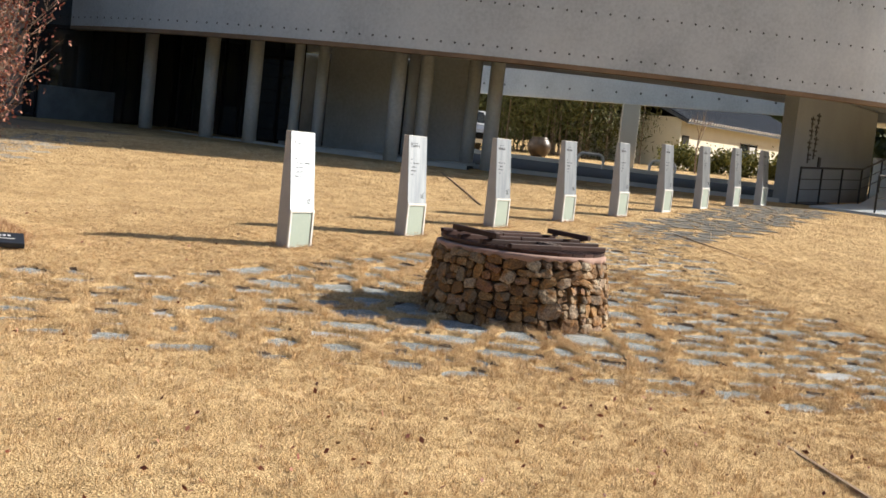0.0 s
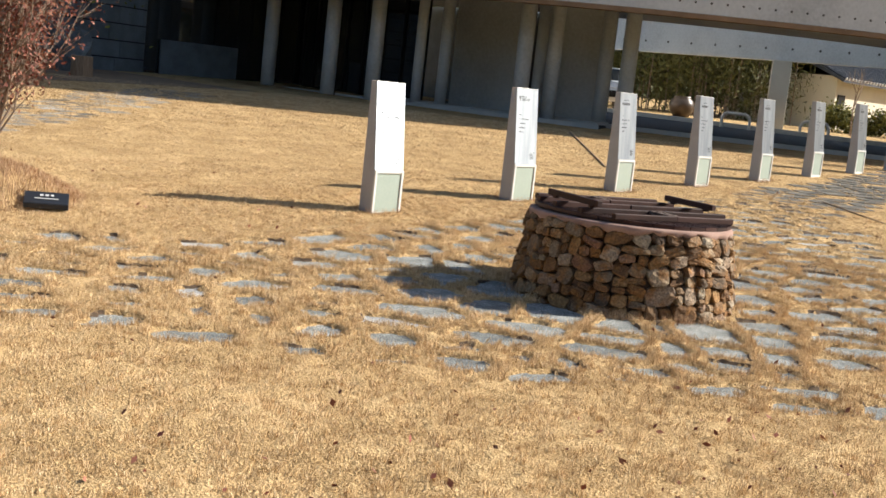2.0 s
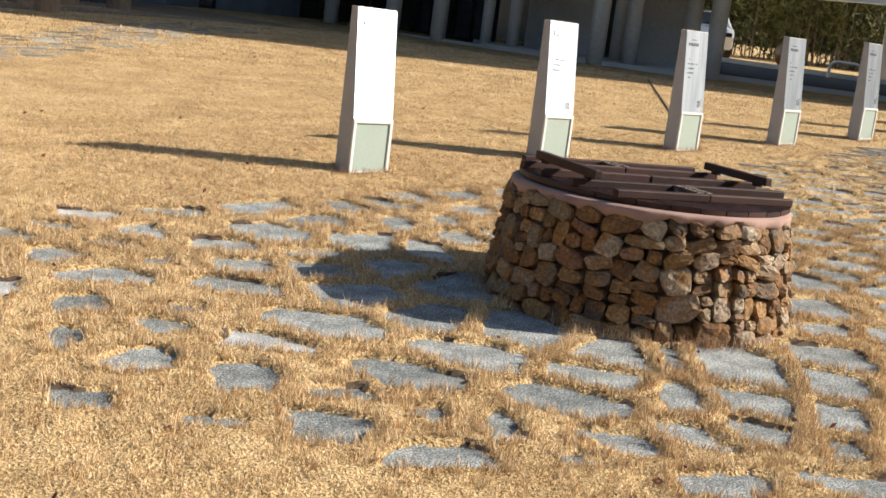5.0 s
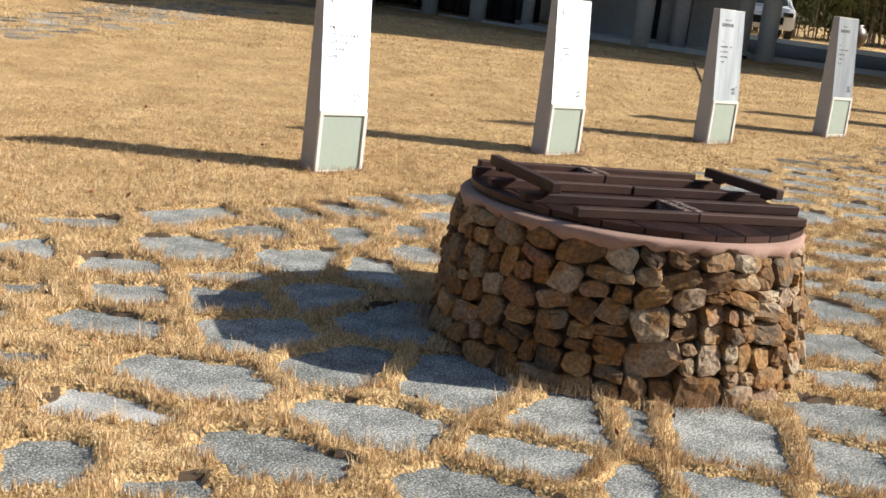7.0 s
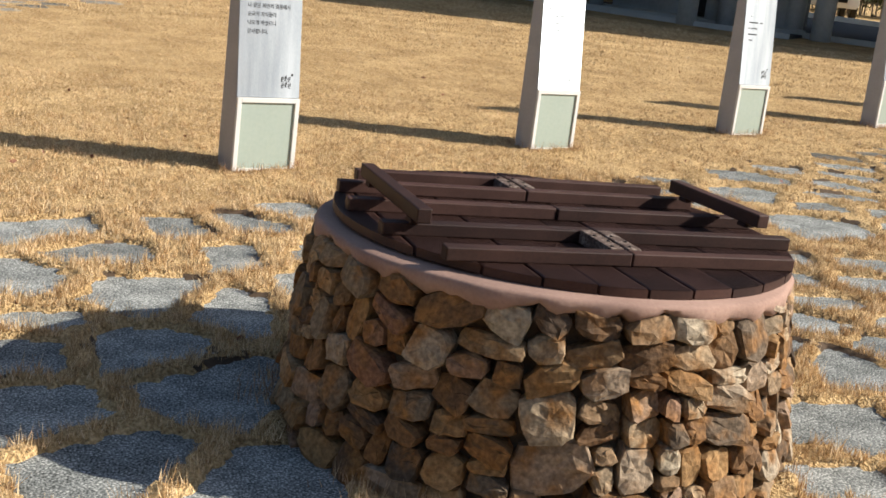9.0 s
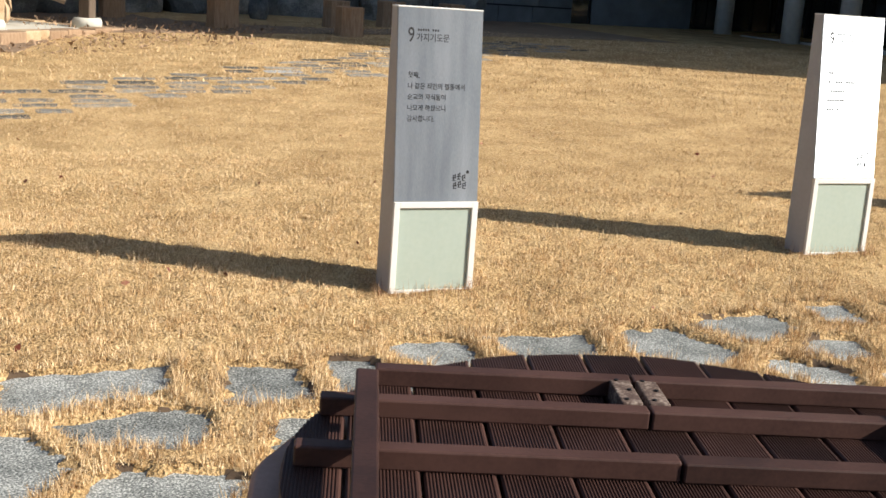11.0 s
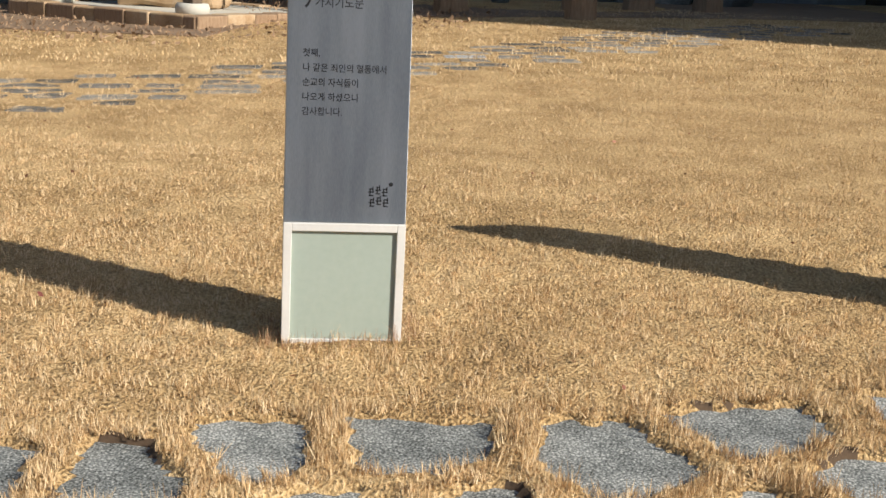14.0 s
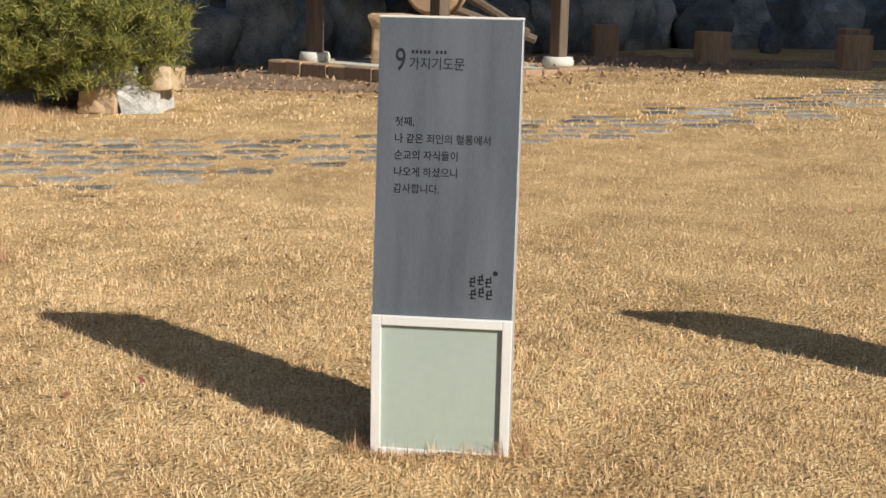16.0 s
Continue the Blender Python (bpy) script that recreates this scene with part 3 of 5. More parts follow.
grass("lawn_grass", -4.9, 16.1, -2, 18.1, 430, 0.021, 0.0032, rs, mid_zone, "short dry straw-coloured grass of the open lawn", 11, 0.017)
far_zone = lambda x, y: ~((x < 4.2) & (y > 19.3 + 1.2 * np.maximum(0, x - 1.0))) & (np.hypot(x - 5.6, y - 7.6) >= 10.5) & (np.hypot(x - 28.62, y - 35.34) > 18.4)
grass("lawn_grass", -6, 26, 9, 27, 130, 0.024, 0.010, rs, far_zone, "short dry straw-coloured grass of the far lawn", 7, 0.07)


# ---- the well ----
def well_radius(z):
    return 0.795 - 0.075 * z / 0.61


def build_well():
    rng = random.Random(21)
    zb = gz(*WELL) - 0.02
    well = empty("stone_well", pose(WELL[0], WELL[1], zb), "round dry-stone well of brown rubble with a pink cement rim", "well")
    H = 0.612
    part("core", lathe_bm([(0.735, 0), (0.735, 0.05), (0.665, H - 0.05), (0.665, H - 0.02)], 48), M_MORTAR, well, "dark earthy joints", smooth=True)
    # coursed rubble: the wall's face is split into uneven blocks, each turned and chipped on its own
    S = 2 * math.pi * 0.75
    blocks = []

    def split(s0, s1, z0, z1):
        w, h = s1 - s0, z1 - z0
        wide, tall = rng.uniform(0.11, 0.27), rng.uniform(0.08, 0.155)
        if w <= wide and h <= tall:
            blocks.append((s0, s1, z0, z1))
        elif h / tall > w / wide and h > 0.085:
            c = z0 + h * rng.uniform(0.36, 0.64)
            split(s0, s1, z0, c)
            split(s0, s1, c, z1)
        elif w > 0.09:
            c = s0 + w * rng.uniform(0.36, 0.64)
            split(s0, c, z0, z1)
            split(c, s1, z0, z1)
        else:
            blocks.append((s0, s1, z0, z1))

    n_run = 9
    cuts = [S * (k + (rng.uniform(-0.2, 0.2) if 0 < k < n_run else 0)) / n_run for k in range(n_run + 1)]
    for k in range(n_run):
        split(cuts[k], cuts[k + 1], 0.0, H - 0.028)
    rear_bm = bmesh.new()
    for s0, s1, z0, z1 in blocks:
        cs, cz, w, h = (s0 + s1) / 2, (z0 + z1) / 2, (s1 - s0) / 2, (z1 - z0) / 2
        spin = radians(rng.uniform(-20, 20))
        co, si = math.cos(spin), math.sin(spin)
        ring = []
        corners = [(sx * w * rng.uniform(0.80, 1.12), sz * h * rng.uniform(0.78, 1.14)) for sx, sz in ((-1, -1), (1, -1), (1, 1), (-1, 1))]
        for i in range(4):
            p, q, r = corners[i - 1], corners[i], corners[(i + 1) % 4]
            f, g = rng.uniform(0.06, 0.34), rng.uniform(0.06, 0.34)
            ring.append((q[0] + (p[0] - q[0]) * f, q[1] + (p[1] - q[1]) * f))
            ring.append((q[0] + (r[0] - q[0]) * g, q[1] + (r[1] - q[1]) * g))
            if rng.random() < 0.5:
                k = rng.uniform(0.4, 0.6)
                ring.append(((q[0] + (r[0] - q[0]) * k) * rng.uniform(0.97, 1.06), (q[1] + (r[1] - q[1]) * k) * rng.uniform(0.97, 1.06)))
        ring = [(u * co - v * si, u * si + v * co) for u, v in ring]
        proud = rng.uniform(0.010, 0.040)
        tiltx, tiltz = rng.uniform(-0.35, 0.35), rng.uniform(-0.40, 0.15)
        rear = 0.5 < (cs / 0.75) % (2 * math.pi) < 2.7
        bm = rear_bm if rear else bmesh.new()
        loops = []
        for f, out, rag in ((1.0, -0.055, 0.0), (0.99, proud * 0.5, 0.003), (0.93, proud * 0.95, 0.004), (0.58, proud + 0.003, 0.006)):
            lp = []
            for u, v in ring:
                qs, qz = cs + u * f + rng.uniform(-rag, rag), cz + v * f + rng.uniform(-rag, rag)
                o = out + ((u * tiltx + v * tiltz) * f + rng.uniform(-rag, rag) * 0.9 if rag else 0.0)
                r = well_radius(qz) - 0.028 + min(o, 0.052)
                qz = min(max(qz, 0.0), H - 0.012)
                lp.append(bm.verts.new((r * math.cos(qs / 0.75), r * math.sin(qs / 0.75), qz)))
            loops.append(lp)
        n = len(ring)
        for la, lb in zip(loops, loops[1:]):
            for i in range(n):
                bm.faces.new((la[i], la[(i + 1) % n], lb[(i + 1) % n], lb[i]))
        r = well_radius(cz) - 0.028 + proud + rng.uniform(-0.003, 0.009)
        mid = bm.verts.new((r * math.cos(cs / 0.75), r * math.sin(cs / 0.75), cz))
        for i in range(n):
            bm.faces.new((loops[-1][i], loops[-1][(i + 1) % n], mid))
        if not rear:
            part("stone", bm, M_RUBBLE, well)
    tagged(part("rear_stones", rear_bm, M_RUBBLE, well), "rubble stones on the far side of the well", kind="stuff")
    # cement rim
    prof = [(0.60, H - 0.05), (0.705, H - 0.03), (0.719, H - 0.018), (0.72, H - 0.008), (0.708, H + 0.001), (0.60, H + 0.003)]
    bm = lathe_bm(prof, 192)
    for v in bm.verts:
        a = math.atan2(v.co.y, v.co.x)
        k = 1 + 0.006 * math.sin(5 * a + 1) + 0.005 * math.sin(11 * a) + 0.003 * math.sin(23 * a + 2)
        v.co.x, v.co.y = v.co.x * k, v.co.y * k
        if v.co.z < H - 0.018:
            v.co.z -= 0.016 * (1 + math.sin(9 * a) * math.sin(4 * a + 1)) + 0.011 * math.sin(31 * a + 2 * math.sin(7 * a)) + 0.005 * math.sin(67 * a)
    part("rim", bm, M_CEMENT, well, "pink cement rim", smooth=True)
    return well, zb + H


well, rim_z = build_well()


def build_lid(z0):
    """Round deck lid: ribbed boards, five rails across them, two handles on top."""
    rng = random.Random(8)
    LX, LY, R = 6.572, 8.06, 0.70
    lid = empty("well_lid", pose(LX, LY, z0 + 0.013, 1.0, 0, 2.5), "round dark-brown composite deck lid with five rails and handles", "well lid")
    pitch, gap, th = 0.131, 0.007, 0.026
    edges = [-R + 0.02 + pitch * (i - 0.32) for i in range(12)]
    for i, xl in enumerate(edges):
        xa, xb = max(xl, -R), min(xl + pitch - gap, R)
        if xb - xa < 0.01:
            continue
        bm = bmesh.new()
        # ribs run along the board: a comb profile, cut to the circle at each rib
        ribs = max(2, int((xb - xa) / 0.0065))
        prof = [(xa, th - 0.003), (xa + 0.004, th)]
        for k in range(ribs):
            a = xa + 0.006 + (xb - xa - 0.012) * k / ribs
            w = (xb - xa - 0.012) / ribs
            prof += [(a, th), (a + w * 0.15, th - 0.0025), (a + w * 0.5, th - 0.0025), (a + w * 0.65, th)]
        prof += [(xb - 0.004, th), (xb, th - 0.003)]
        top0, top1, bot0, bot1 = [], [], [], []
        for px, pz in prof:
            yy = math.sqrt(max(R * R - px * px, 0.0004))
            top0.append(bm.verts.new((px, -yy, pz)))
            top1.append(bm.verts.new((px, yy, pz)))
            bot0.append(bm.verts.new((px, -yy, 0)))
            bot1.append(bm.verts.new((px, yy, 0)))
        for k in range(len(prof) - 1):
            bm.faces.new((top0[k], top0[k + 1], top1[k + 1], top1[k]))
            bm.faces.new((bot0[k], bot1[k], bot1[k + 1], bot0[k + 1]))
            bm.faces.new((bot0[k], bot0[k + 1], top0[k + 1], top0[k]))
            bm.faces.new((bot1[k + 1], bot1[k], top1[k], top1[k + 1]))
        bm.faces.new((bot0[0], top0[0], top1[0], bot1[0]))
        bm.faces.new((bot0[-1], bot1[-1], top1[-1], top0[-1]))
        lift = rng.uniform(0.0, 0.0035)
        for v in bm.verts:
            v.co.z += lift
        part("board", bm, M_DECK, lid)
    rail_w, rail_h = 0.042, 0.040
    rails = [(-0.475, -0.555, 0.505), (-0.235, -0.655, 0.655), (0.022, -0.68, 0.68), (0.26, -0.645, 0.60), (0.437, -0.54, 0.58)]
    for y, xa, xb in rails:
        for a, b in ((xa, -0.019), (-0.015, xb)):
            part("rail", box_bm(a, b, y - rail_w / 2 + rng.uniform(-0.003, 0.003), y + rail_w / 2, th + 0.001, th + rail_h + rng.uniform(-0.002, 0.002), bevel=0.004), M_DECK, lid)
    for y0, y1 in ((-0.475, -0.235), (0.26, 0.437)):
        for xa in (-0.066, -0.012):
            block = part("hinge_block", box_bm(xa, xa + 0.042, y0 + 0.022, y1 - 0.022, th + 0.001, th + rail_h + 0.001, bevel=0.003), M_DUSTWOOD, lid, "dust-speckled block")
            for k in range(3):
                bm = lathe_bm([(0.005, 0), (0.005, 0.002), (0.003, 0.003)], 8)
                bmesh.ops.translate(bm, verts=bm.verts, vec=(xa + 0.021 + (0.008 if k % 2 else -0.008), y0 + 0.04 + k * 0.055, th + rail_h + 0.001))
                part("screw", bm, M_BLACK, block)
    hz = th + rail_h + 0.002
    for pts in (((-0.56, 0.25), (-0.565, -0.33)), ((0.545, 0.28), (0.585, -0.20))):
        (xa, ya), (xb, yb) = pts
        L = math.hypot(xb - xa, yb - ya)
        place = Matrix.Translation(((xa + xb) / 2, (ya + yb) / 2, hz)) @ Matrix.Rotation(math.atan2(yb - ya, xb - xa), 4, "Z")
        bm = box_bm(-L / 2, L / 2, -0.021, 0.021, 0.013, 0.055, bevel=0.004)
        bmesh.ops.transform(bm, matrix=place, verts=bm.verts)
        bar = part("handle_bar", bm, M_DECK, lid)
        for u in (-L / 2 + 0.06, L / 2 - 0.10):
            bm = box_bm(u, u + 0.042, -0.019, 0.019, -0.001, 0.0125, bevel=0.002)
            bmesh.ops.transform(bm, matrix=place, verts=bm.verts)
            part("spacer", bm, M_DECK, bar)
    return lid


build_lid(rim_z)


# ---- prayer pillars ----
def text_mesh(body, size, x, y, z, spread=1.0):
    cu = bpy.data.curves.new("lettering", "FONT")
    cu.body, cu.size, cu.extrude, cu.offset = body, size, 0.0004, size * 0.004
    ob = bpy.data.objects.new("lettering", cu)
    scene.collection.objects.link(ob)
    me = bpy.data.meshes.new_from_object(ob.evaluated_get(bpy.context.evaluated_depsgraph_get()))
    bpy.data.objects.remove(ob)
    bpy.data.curves.remove(cu)
    me.transform(Matrix.Translation((x, y, z)) @ Matrix.Diagonal((spread, 1, 1, 1)))
    me.materials.clear()
    me.materials.append(M_INK)
    return me


PW, PH, LOW, LEAN_BACK, DEPTH = 0.39, 1.25, 0.438, 0.085, 0.155


def panel_matrix():
    """Panel space: x right, y up the face, z out of it; origin at the lower left corner of the steel face."""
    a = math.atan2(LEAN_BACK, PH - LOW)
    up = Vector((0, math.sin(a), math.cos(a)))
    right = Vector((1, 0, 0))
    out = right.cross(up)
    return Matrix.Translation((-PW / 2, -0.0, LOW)) @ Matrix((right, up, out)).transposed().to_4x4()


def pillar(x, y, turn, detail, label):
    zb = gz(x, y)
    ob = empty("prayer_pillar", pose(x, y, zb - 0.016, 0, 0, turn), label, "memorial pillar", "row of pillars")
    h = PW / 2
    # body: leaning front, upright back, a niche below for the glass
    bm = bmesh.new()
    front = [(0.006, 0.0), (0.006, LOW), (0.006 + LEAN_BACK, PH - 0.004)]
    for sx in (-h, h):
        pts = [bm.verts.new((sx, f, z)) for f, z in front] + [bm.verts.new((sx, DEPTH, PH - 0.004)), bm.verts.new((sx, DEPTH, 0))]
        bm.faces.new(pts)
    bm.verts.ensure_lookup_table()
    for i in range(5):
        bm.faces.new((bm.verts[i], bm.verts[(i + 1) % 5], bm.verts[5 + (i + 1) % 5], bm.verts[5 + i]))
    bmesh.ops.bevel(bm, geom=list(bm.edges), offset=0.003, segments=1, affect="EDGES")
    part("body", bm, M_SIDE, ob, "grey painted sides and back")
    part("cap", box_bm(-h - 0.001, h + 0.001, LEAN_BACK - 0.002, DEPTH + 0.001, PH - 0.006, PH, bevel=0.002), M_WHITE, ob, "white top edge")
    pm = panel_matrix()
    bm = box_bm(0.001, PW - 0.001, 0.001, math.hypot(LEAN_BACK, PH - LOW) - 0.003, 0.001, 0.007, bevel=0.001)
    bmesh.ops.transform(bm, matrix=pm @ Matrix.Translation((0, 0, -0.007)), verts=bm.verts)
    panel = part("steel_panel", bm, M_STEEL, ob, "brushed steel panel with black lettering")
    # frame round the glass, of four bars with the pane set back
    fw = 0.027
    bm = bmesh.new()
    y0, y1 = -0.012, 0.0055
    box(bm, -h, -h + fw, y0, y1, 0, LOW - 0.002, bevel=0.002)
    box(bm, h - fw, h, y0, y1, 0, LOW - 0.002, bevel=0.002)
    box(bm, -h + fw, h - fw, y0, y1, LOW - 0.002 - 0.026, LOW - 0.002, bevel=0.002)
    box(bm, -h + fw, h - fw, y0, y1, 0, 0.05, bevel=0.002)
    part("frame", bm, M_WHITE, ob, "white painted frame")
    part("glass_pane", box_bm(-h + fw, h - fw, 0.0, 0.0045, 0.05, LOW - 0.028), M_FROST, ob, "frosted pale green glass")

    def write(body, size, px, py, spread=1.0):
        me = text_mesh(body, size, px, py, 0.0008, spread)
        me.transform(pm)
        t = new("lettering", me)
        t.parent = panel

    def bars(rows):
        bm = bmesh.new()
        for px, py, w, hh in rows:
            box(bm, px, px + w, py, py + hh, 0.0004, 0.001)
        bmesh.ops.transform(bm, matrix=pm, verts=bm.verts)
        t = part("lettering", bm, M_INK, panel)

    top = PH - LOW
    if detail >= 1:
        write("9", 0.086, 0.045, top - 0.142, 0.72)
        write("가지기도문", 0.037, 0.083, top - 0.136, 0.90)
    if detail == 2:
        for k, line in enumerate(("첫째,", "나 같은 죄인의 혈통에서", "순교의 자식들이", "나오게 하셨으니", "감사합니다.")):
            write(line, 0.0285, 0.049, top - 0.290 - 0.0455 * k, 0.93)
    rr = random.Random(int(x * 10))
    small = [(0.090 + 0.011 * i, top - 0.096, 0.007, 0.009) for i in range(9) if i != 5]
    if detail < 2:
        small += [(0.053 + 0.016 * i, top - 0.29 - 0.0455 * k, 0.011, 0.012) for k in range(5) for i in range((2, 11, 7, 7, 5)[k]) if rr.random() < 0.8]
    if detail == 0:
        small += [(0.05 + 0.03 * i, top - 0.15, 0.02, 0.03) for i in range(6)]
    # small cluster of strokes near the lower corner, and a dot
    for r in range(2):
        for c in range(3):
            bx, by = 0.266 + c * 0.022 + 0.003 * r, 0.098 - r * 0.034 + (0.006 if c == 1 else 0)
            small += [(bx, by, 0.019, 0.0042), (bx + 0.003, by + 0.010, 0.013, 0.004), (bx + 0.002, by - 0.011, 0.015, 0.004),
                      (bx + rr.uniform(0.002, 0.006), by - 0.008, 0.004, 0.020), (bx + rr.uniform(0.011, 0.015), by, 0.004, 0.019)]
    bars(small)
    bm = lathe_bm([(0.007, 0.0004), (0.007, 0.001)], 14)
    bmesh.ops.transform(bm, matrix=pm @ Matrix.Translation((0.338, 0.126, 0)), verts=bm.verts)
    part("lettering", bm, M_INK, panel)
    return ob


P1 = Vector((6.182, 11.266))
for i in range(9):
    p = P1 + Vector((2.12, 1.0)) * i - Vector((0.0205, 0.0135)) * i * i
    pillar(p.x, p.y, 21.9, 2 if i == 0 else (1 if i == 1 else 0), "tapered grey pillar with steel text panel and green glass base in dry grass")

# ---- the round concrete building ----
C, R, EDGE = (28.62, 35.34), 18.24, 3.40


def arc_wall(name, r0, r1, a0, a1, z0, z1, material, n=80, parent=None, label=""):
    bm = bmesh.new()
    cols = []
    for i in range(n + 1):
        a = radians(a0 + (a1 - a0) * i / n)
        c, s = math.cos(a), math.sin(a)
        cols.append([bm.verts.new((C[0] + r * c, C[1] + r * s, z)) for r, z in ((r1, z0), (r1, z1), (r0, z1), (r0, z0))])
    for p, q in zip(cols, cols[1:]):
        for k in range(4):
            bm.faces.new((p[k], q[k], q[(k + 1) % 4], p[(k + 1) % 4]))
    bm.faces.new(cols[0])
    bm.faces.new(cols[-1][::-1])
    return link_mesh(name, bm, material, parent, label)


building = empty("museum_building", pose(0, 0, 0), "round grey concrete building raised on slim columns above the lawn", "building")
arc_wall("wall", R - 0.35, R, 184.2, 330, EDGE, 16.0, M_CONCRETE, 140, building, "board-smooth grey concrete drum with rows of tie holes")
arc_wall("soffit", R - 7.5, R - 0.36, 184.2, 330, EDGE + 0.25, EDGE + 0.5, M_CONCRETE, 100, building)
arc_wall("drip_edge", R - 0.30, R + 0.012, 184.2, 330, EDGE - 0.10, EDGE - 0.004, M_DIRT, 140, building, "brown-stained lower edge")


def tie_holes():
    V, F = [], []
    n = 8
    for row in range(5):
        z = EDGE + 0.22 + row * 0.95
        for k in range(140):
            a = radians(185 + k * 1.0 + 0.5 * (row % 2))
            c, s = math.cos(a), math.sin(a)
            b = len(V)
            V += [(C[0] + (R + 0.004) * c - 0.026 * math.cos(q) * s, C[1] + (R + 0.004) * s + 0.026 * math.cos(q) * c, z + 0.026 * math.sin(q)) for q in (2 * math.pi * j / n for j in range(n))]
            F.append(tuple(range(b, b + n)))
    me = bpy.data.meshes.new("tie_holes")
    me.from_pydata(V, [], F)
    me.materials.append(M_CONC_DARK)
    ob = tagged(new("tie_holes", me), "small dark round formwork holes in the concrete", kind="stuff")
    ob.parent = building


tie_holes()
for px, py, rad in ((12.4, 31.8, 0.18), (13.1, 29.4, 0.18), (13.8, 28.3, 0.18), (14.75, 27.8, 0.13), (15.2, 27.35, 0.14), (15.95, 24.95, 0.18), (16.9, 25.75, 0.14), (16.75, 24.95, 0.17), (18.1, 24.8, 0.17), (18.1, 23.9, 0.18)):
    bm = lathe_bm([(rad, gz(px, py) - 0.05), (rad, EDGE + 0.26)], 20)
    bmesh.ops.translate(bm, verts=bm.verts, vec=(px, py, 0))
    part("column", bm, M_CONCRETE, building, "slim round concrete column", smooth=True)


def arc_point(r, a):
    return C[0] + r * math.cos(radians(a)), C[1] + r * math.sin(radians(a))


# ground floor behind the columns: glazed front, then concrete screens
def glazing(r, a0, a1, n):
    for i in range(n):
        b0, b1 = a0 + (a1 - a0) * i / n, a0 + (a1 - a0) * (i + 1) / n
        pane = arc_wall("window", r - 0.02, r, b0, b1 - 0.02, 0.75, 3.62, M_DARKGLASS, 2, building, "dark reflecting floor-length glass")
        arc_wall("mullion", r - 0.06, r + 0.04, b1 - 0.14, b1 + 0.14, 0.75, 3.62, M_BLACK, 1, pane)


glazing(R - 3.6, 181, 206, 9)
arc_wall("screen_wall", R - 4.6, R - 4.3, 207.6, 215.4, 0.85, 3.63, M_CONCRETE, 16, building, "concrete wall under the drum")
arc_wall("screen_wall", R - 4.2, R - 3.9, 220.2, 224.2, 0.80, 3.63, M_CONCRETE, 12, building, "pale wall under the drum")
arc_wall("inner_wall", R - 8.0, R - 7.6, 181, 221, 0.75, 3.63, M_DARKSTONE, 40, building, "dark rear wall of the ground floor")
arc_wall("floor_slab", R - 8, R - 1.9, 181, 226, 0.60, 0.88, M_ASPHALT, 60, building, "dark paved floor under the drum")
arc_wall("floor_edge", R - 1.89, R - 1.80, 194, 226, 0.80, 0.90, M_KERB, 50, building, "pale stone nosing")
arc_wall("floor_edge", R - 3.3, R - 3.2, 205, 226, 0.88, 0.96, M_KERB, 40, building, "pale stone nosing")


def straight_wall(name, a, b, thick, z0, z1, material, parent=None, label="", bevel=0.0):
    a, b = Vector((*a, 0)), Vector((*b, 0))
    L = (b - a).length
    bm = box_bm(0, L, 0, thick, z0, z1, bevel=bevel)
    bmesh.ops.transform(bm, matrix=Matrix.Translation(a) @ Matrix.Rotation(math.atan2(b.y - a.y, b.x - a.x), 4, "Z"), verts=bm.verts)
    return link_mesh(name, bm, material, parent, label)


# stone-clad end of the ground floor
def clad_wall(a, b, courses, z0, h):
    owner = straight_wall("end_wall", a, b, 0.3, z0, z0 + h * courses + 6, M_BLACK, building, "wall clad in dark stone slabs")
    va, vb = Vector(a), Vector(b)
    d = (vb - va).normalized()
    nrm = Vector((d.y, -d.x))
    rng = random.Random(2)
    for k in range(courses):
        t, L = 0.0, (vb - va).length
        while t < L - 0.05:
            w = min(rng.uniform(0.9, 1.5), L - t)
            p0, p1 = va + d * (t + 0.01) + nrm * 0.035, va + d * (t + w - 0.01) + nrm * 0.035
            straight_wall("slab", p0, p1, 0.03, z0 + k * h + 0.015, z0 + (k + 1) * h - 0.015, M_DARKSTONE, owner)
            t += w


clad_wall((4.6, 28.9), (9.3, 32.6), 7, 0.75, 0.42)
straight_wall("end_wall", (9.3, 32.6), (14.3, 33.9), 0.3, 0.7, 9.0, M_DARKGLASS, building, "black glazed link between wings")
straight_wall("panel", (9.75, 32.60), (12.0, 33.18), 0.06, 0.82, 1.75, M_DARKSTONE, building, "grey-blue stone panel below the window")

# far wing of the building, seen under the drum
wing = empty("building_wing", pose(0, 0, 0), "raised concrete wing on a square pier behind the round drum", "building")
straight_wall("wall", (26.4, 46.0), (32.4, 20.2), 0.4, 3.37, 9.0, M_CONCRETE, wing, "grey concrete wall with tie holes")
bm = bmesh.new()
for k in range(26):
    for row in range(2):
        f = (k + 0.5 * row) / 26
        x, y = 26.4 + 6.0 * f - 0.012, 46.0 - 25.8 * f - 0.004
        made = bmesh.ops.create_circle(bm, cap_ends=True, segments=8, radius=0.045)
        bmesh.ops.transform(bm, matrix=Matrix.Translation((x, y, 3.75 + row * 0.9)) @ Matrix.Rotation(math.atan2(-25.8, 6.0), 4, "Z") @ Matrix.Rotation(radians(90), 4, "X"), verts=made["verts"])
holes = link_mesh("tie_holes", bm, M_CONC_DARK, wing)
tagged(holes, "small dark round formwork holes", kind="stuff")
bm = box_bm(-0.30, 0.30, -0.35, 0.35, 0.7, 3.37, bevel=0.02)
bmesh.ops.transform(bm, matrix=Matrix.Translation((29.95, 31.6, 0)) @ Matrix.Rotation(radians(-40), 4, "Z"), verts=bm.verts)
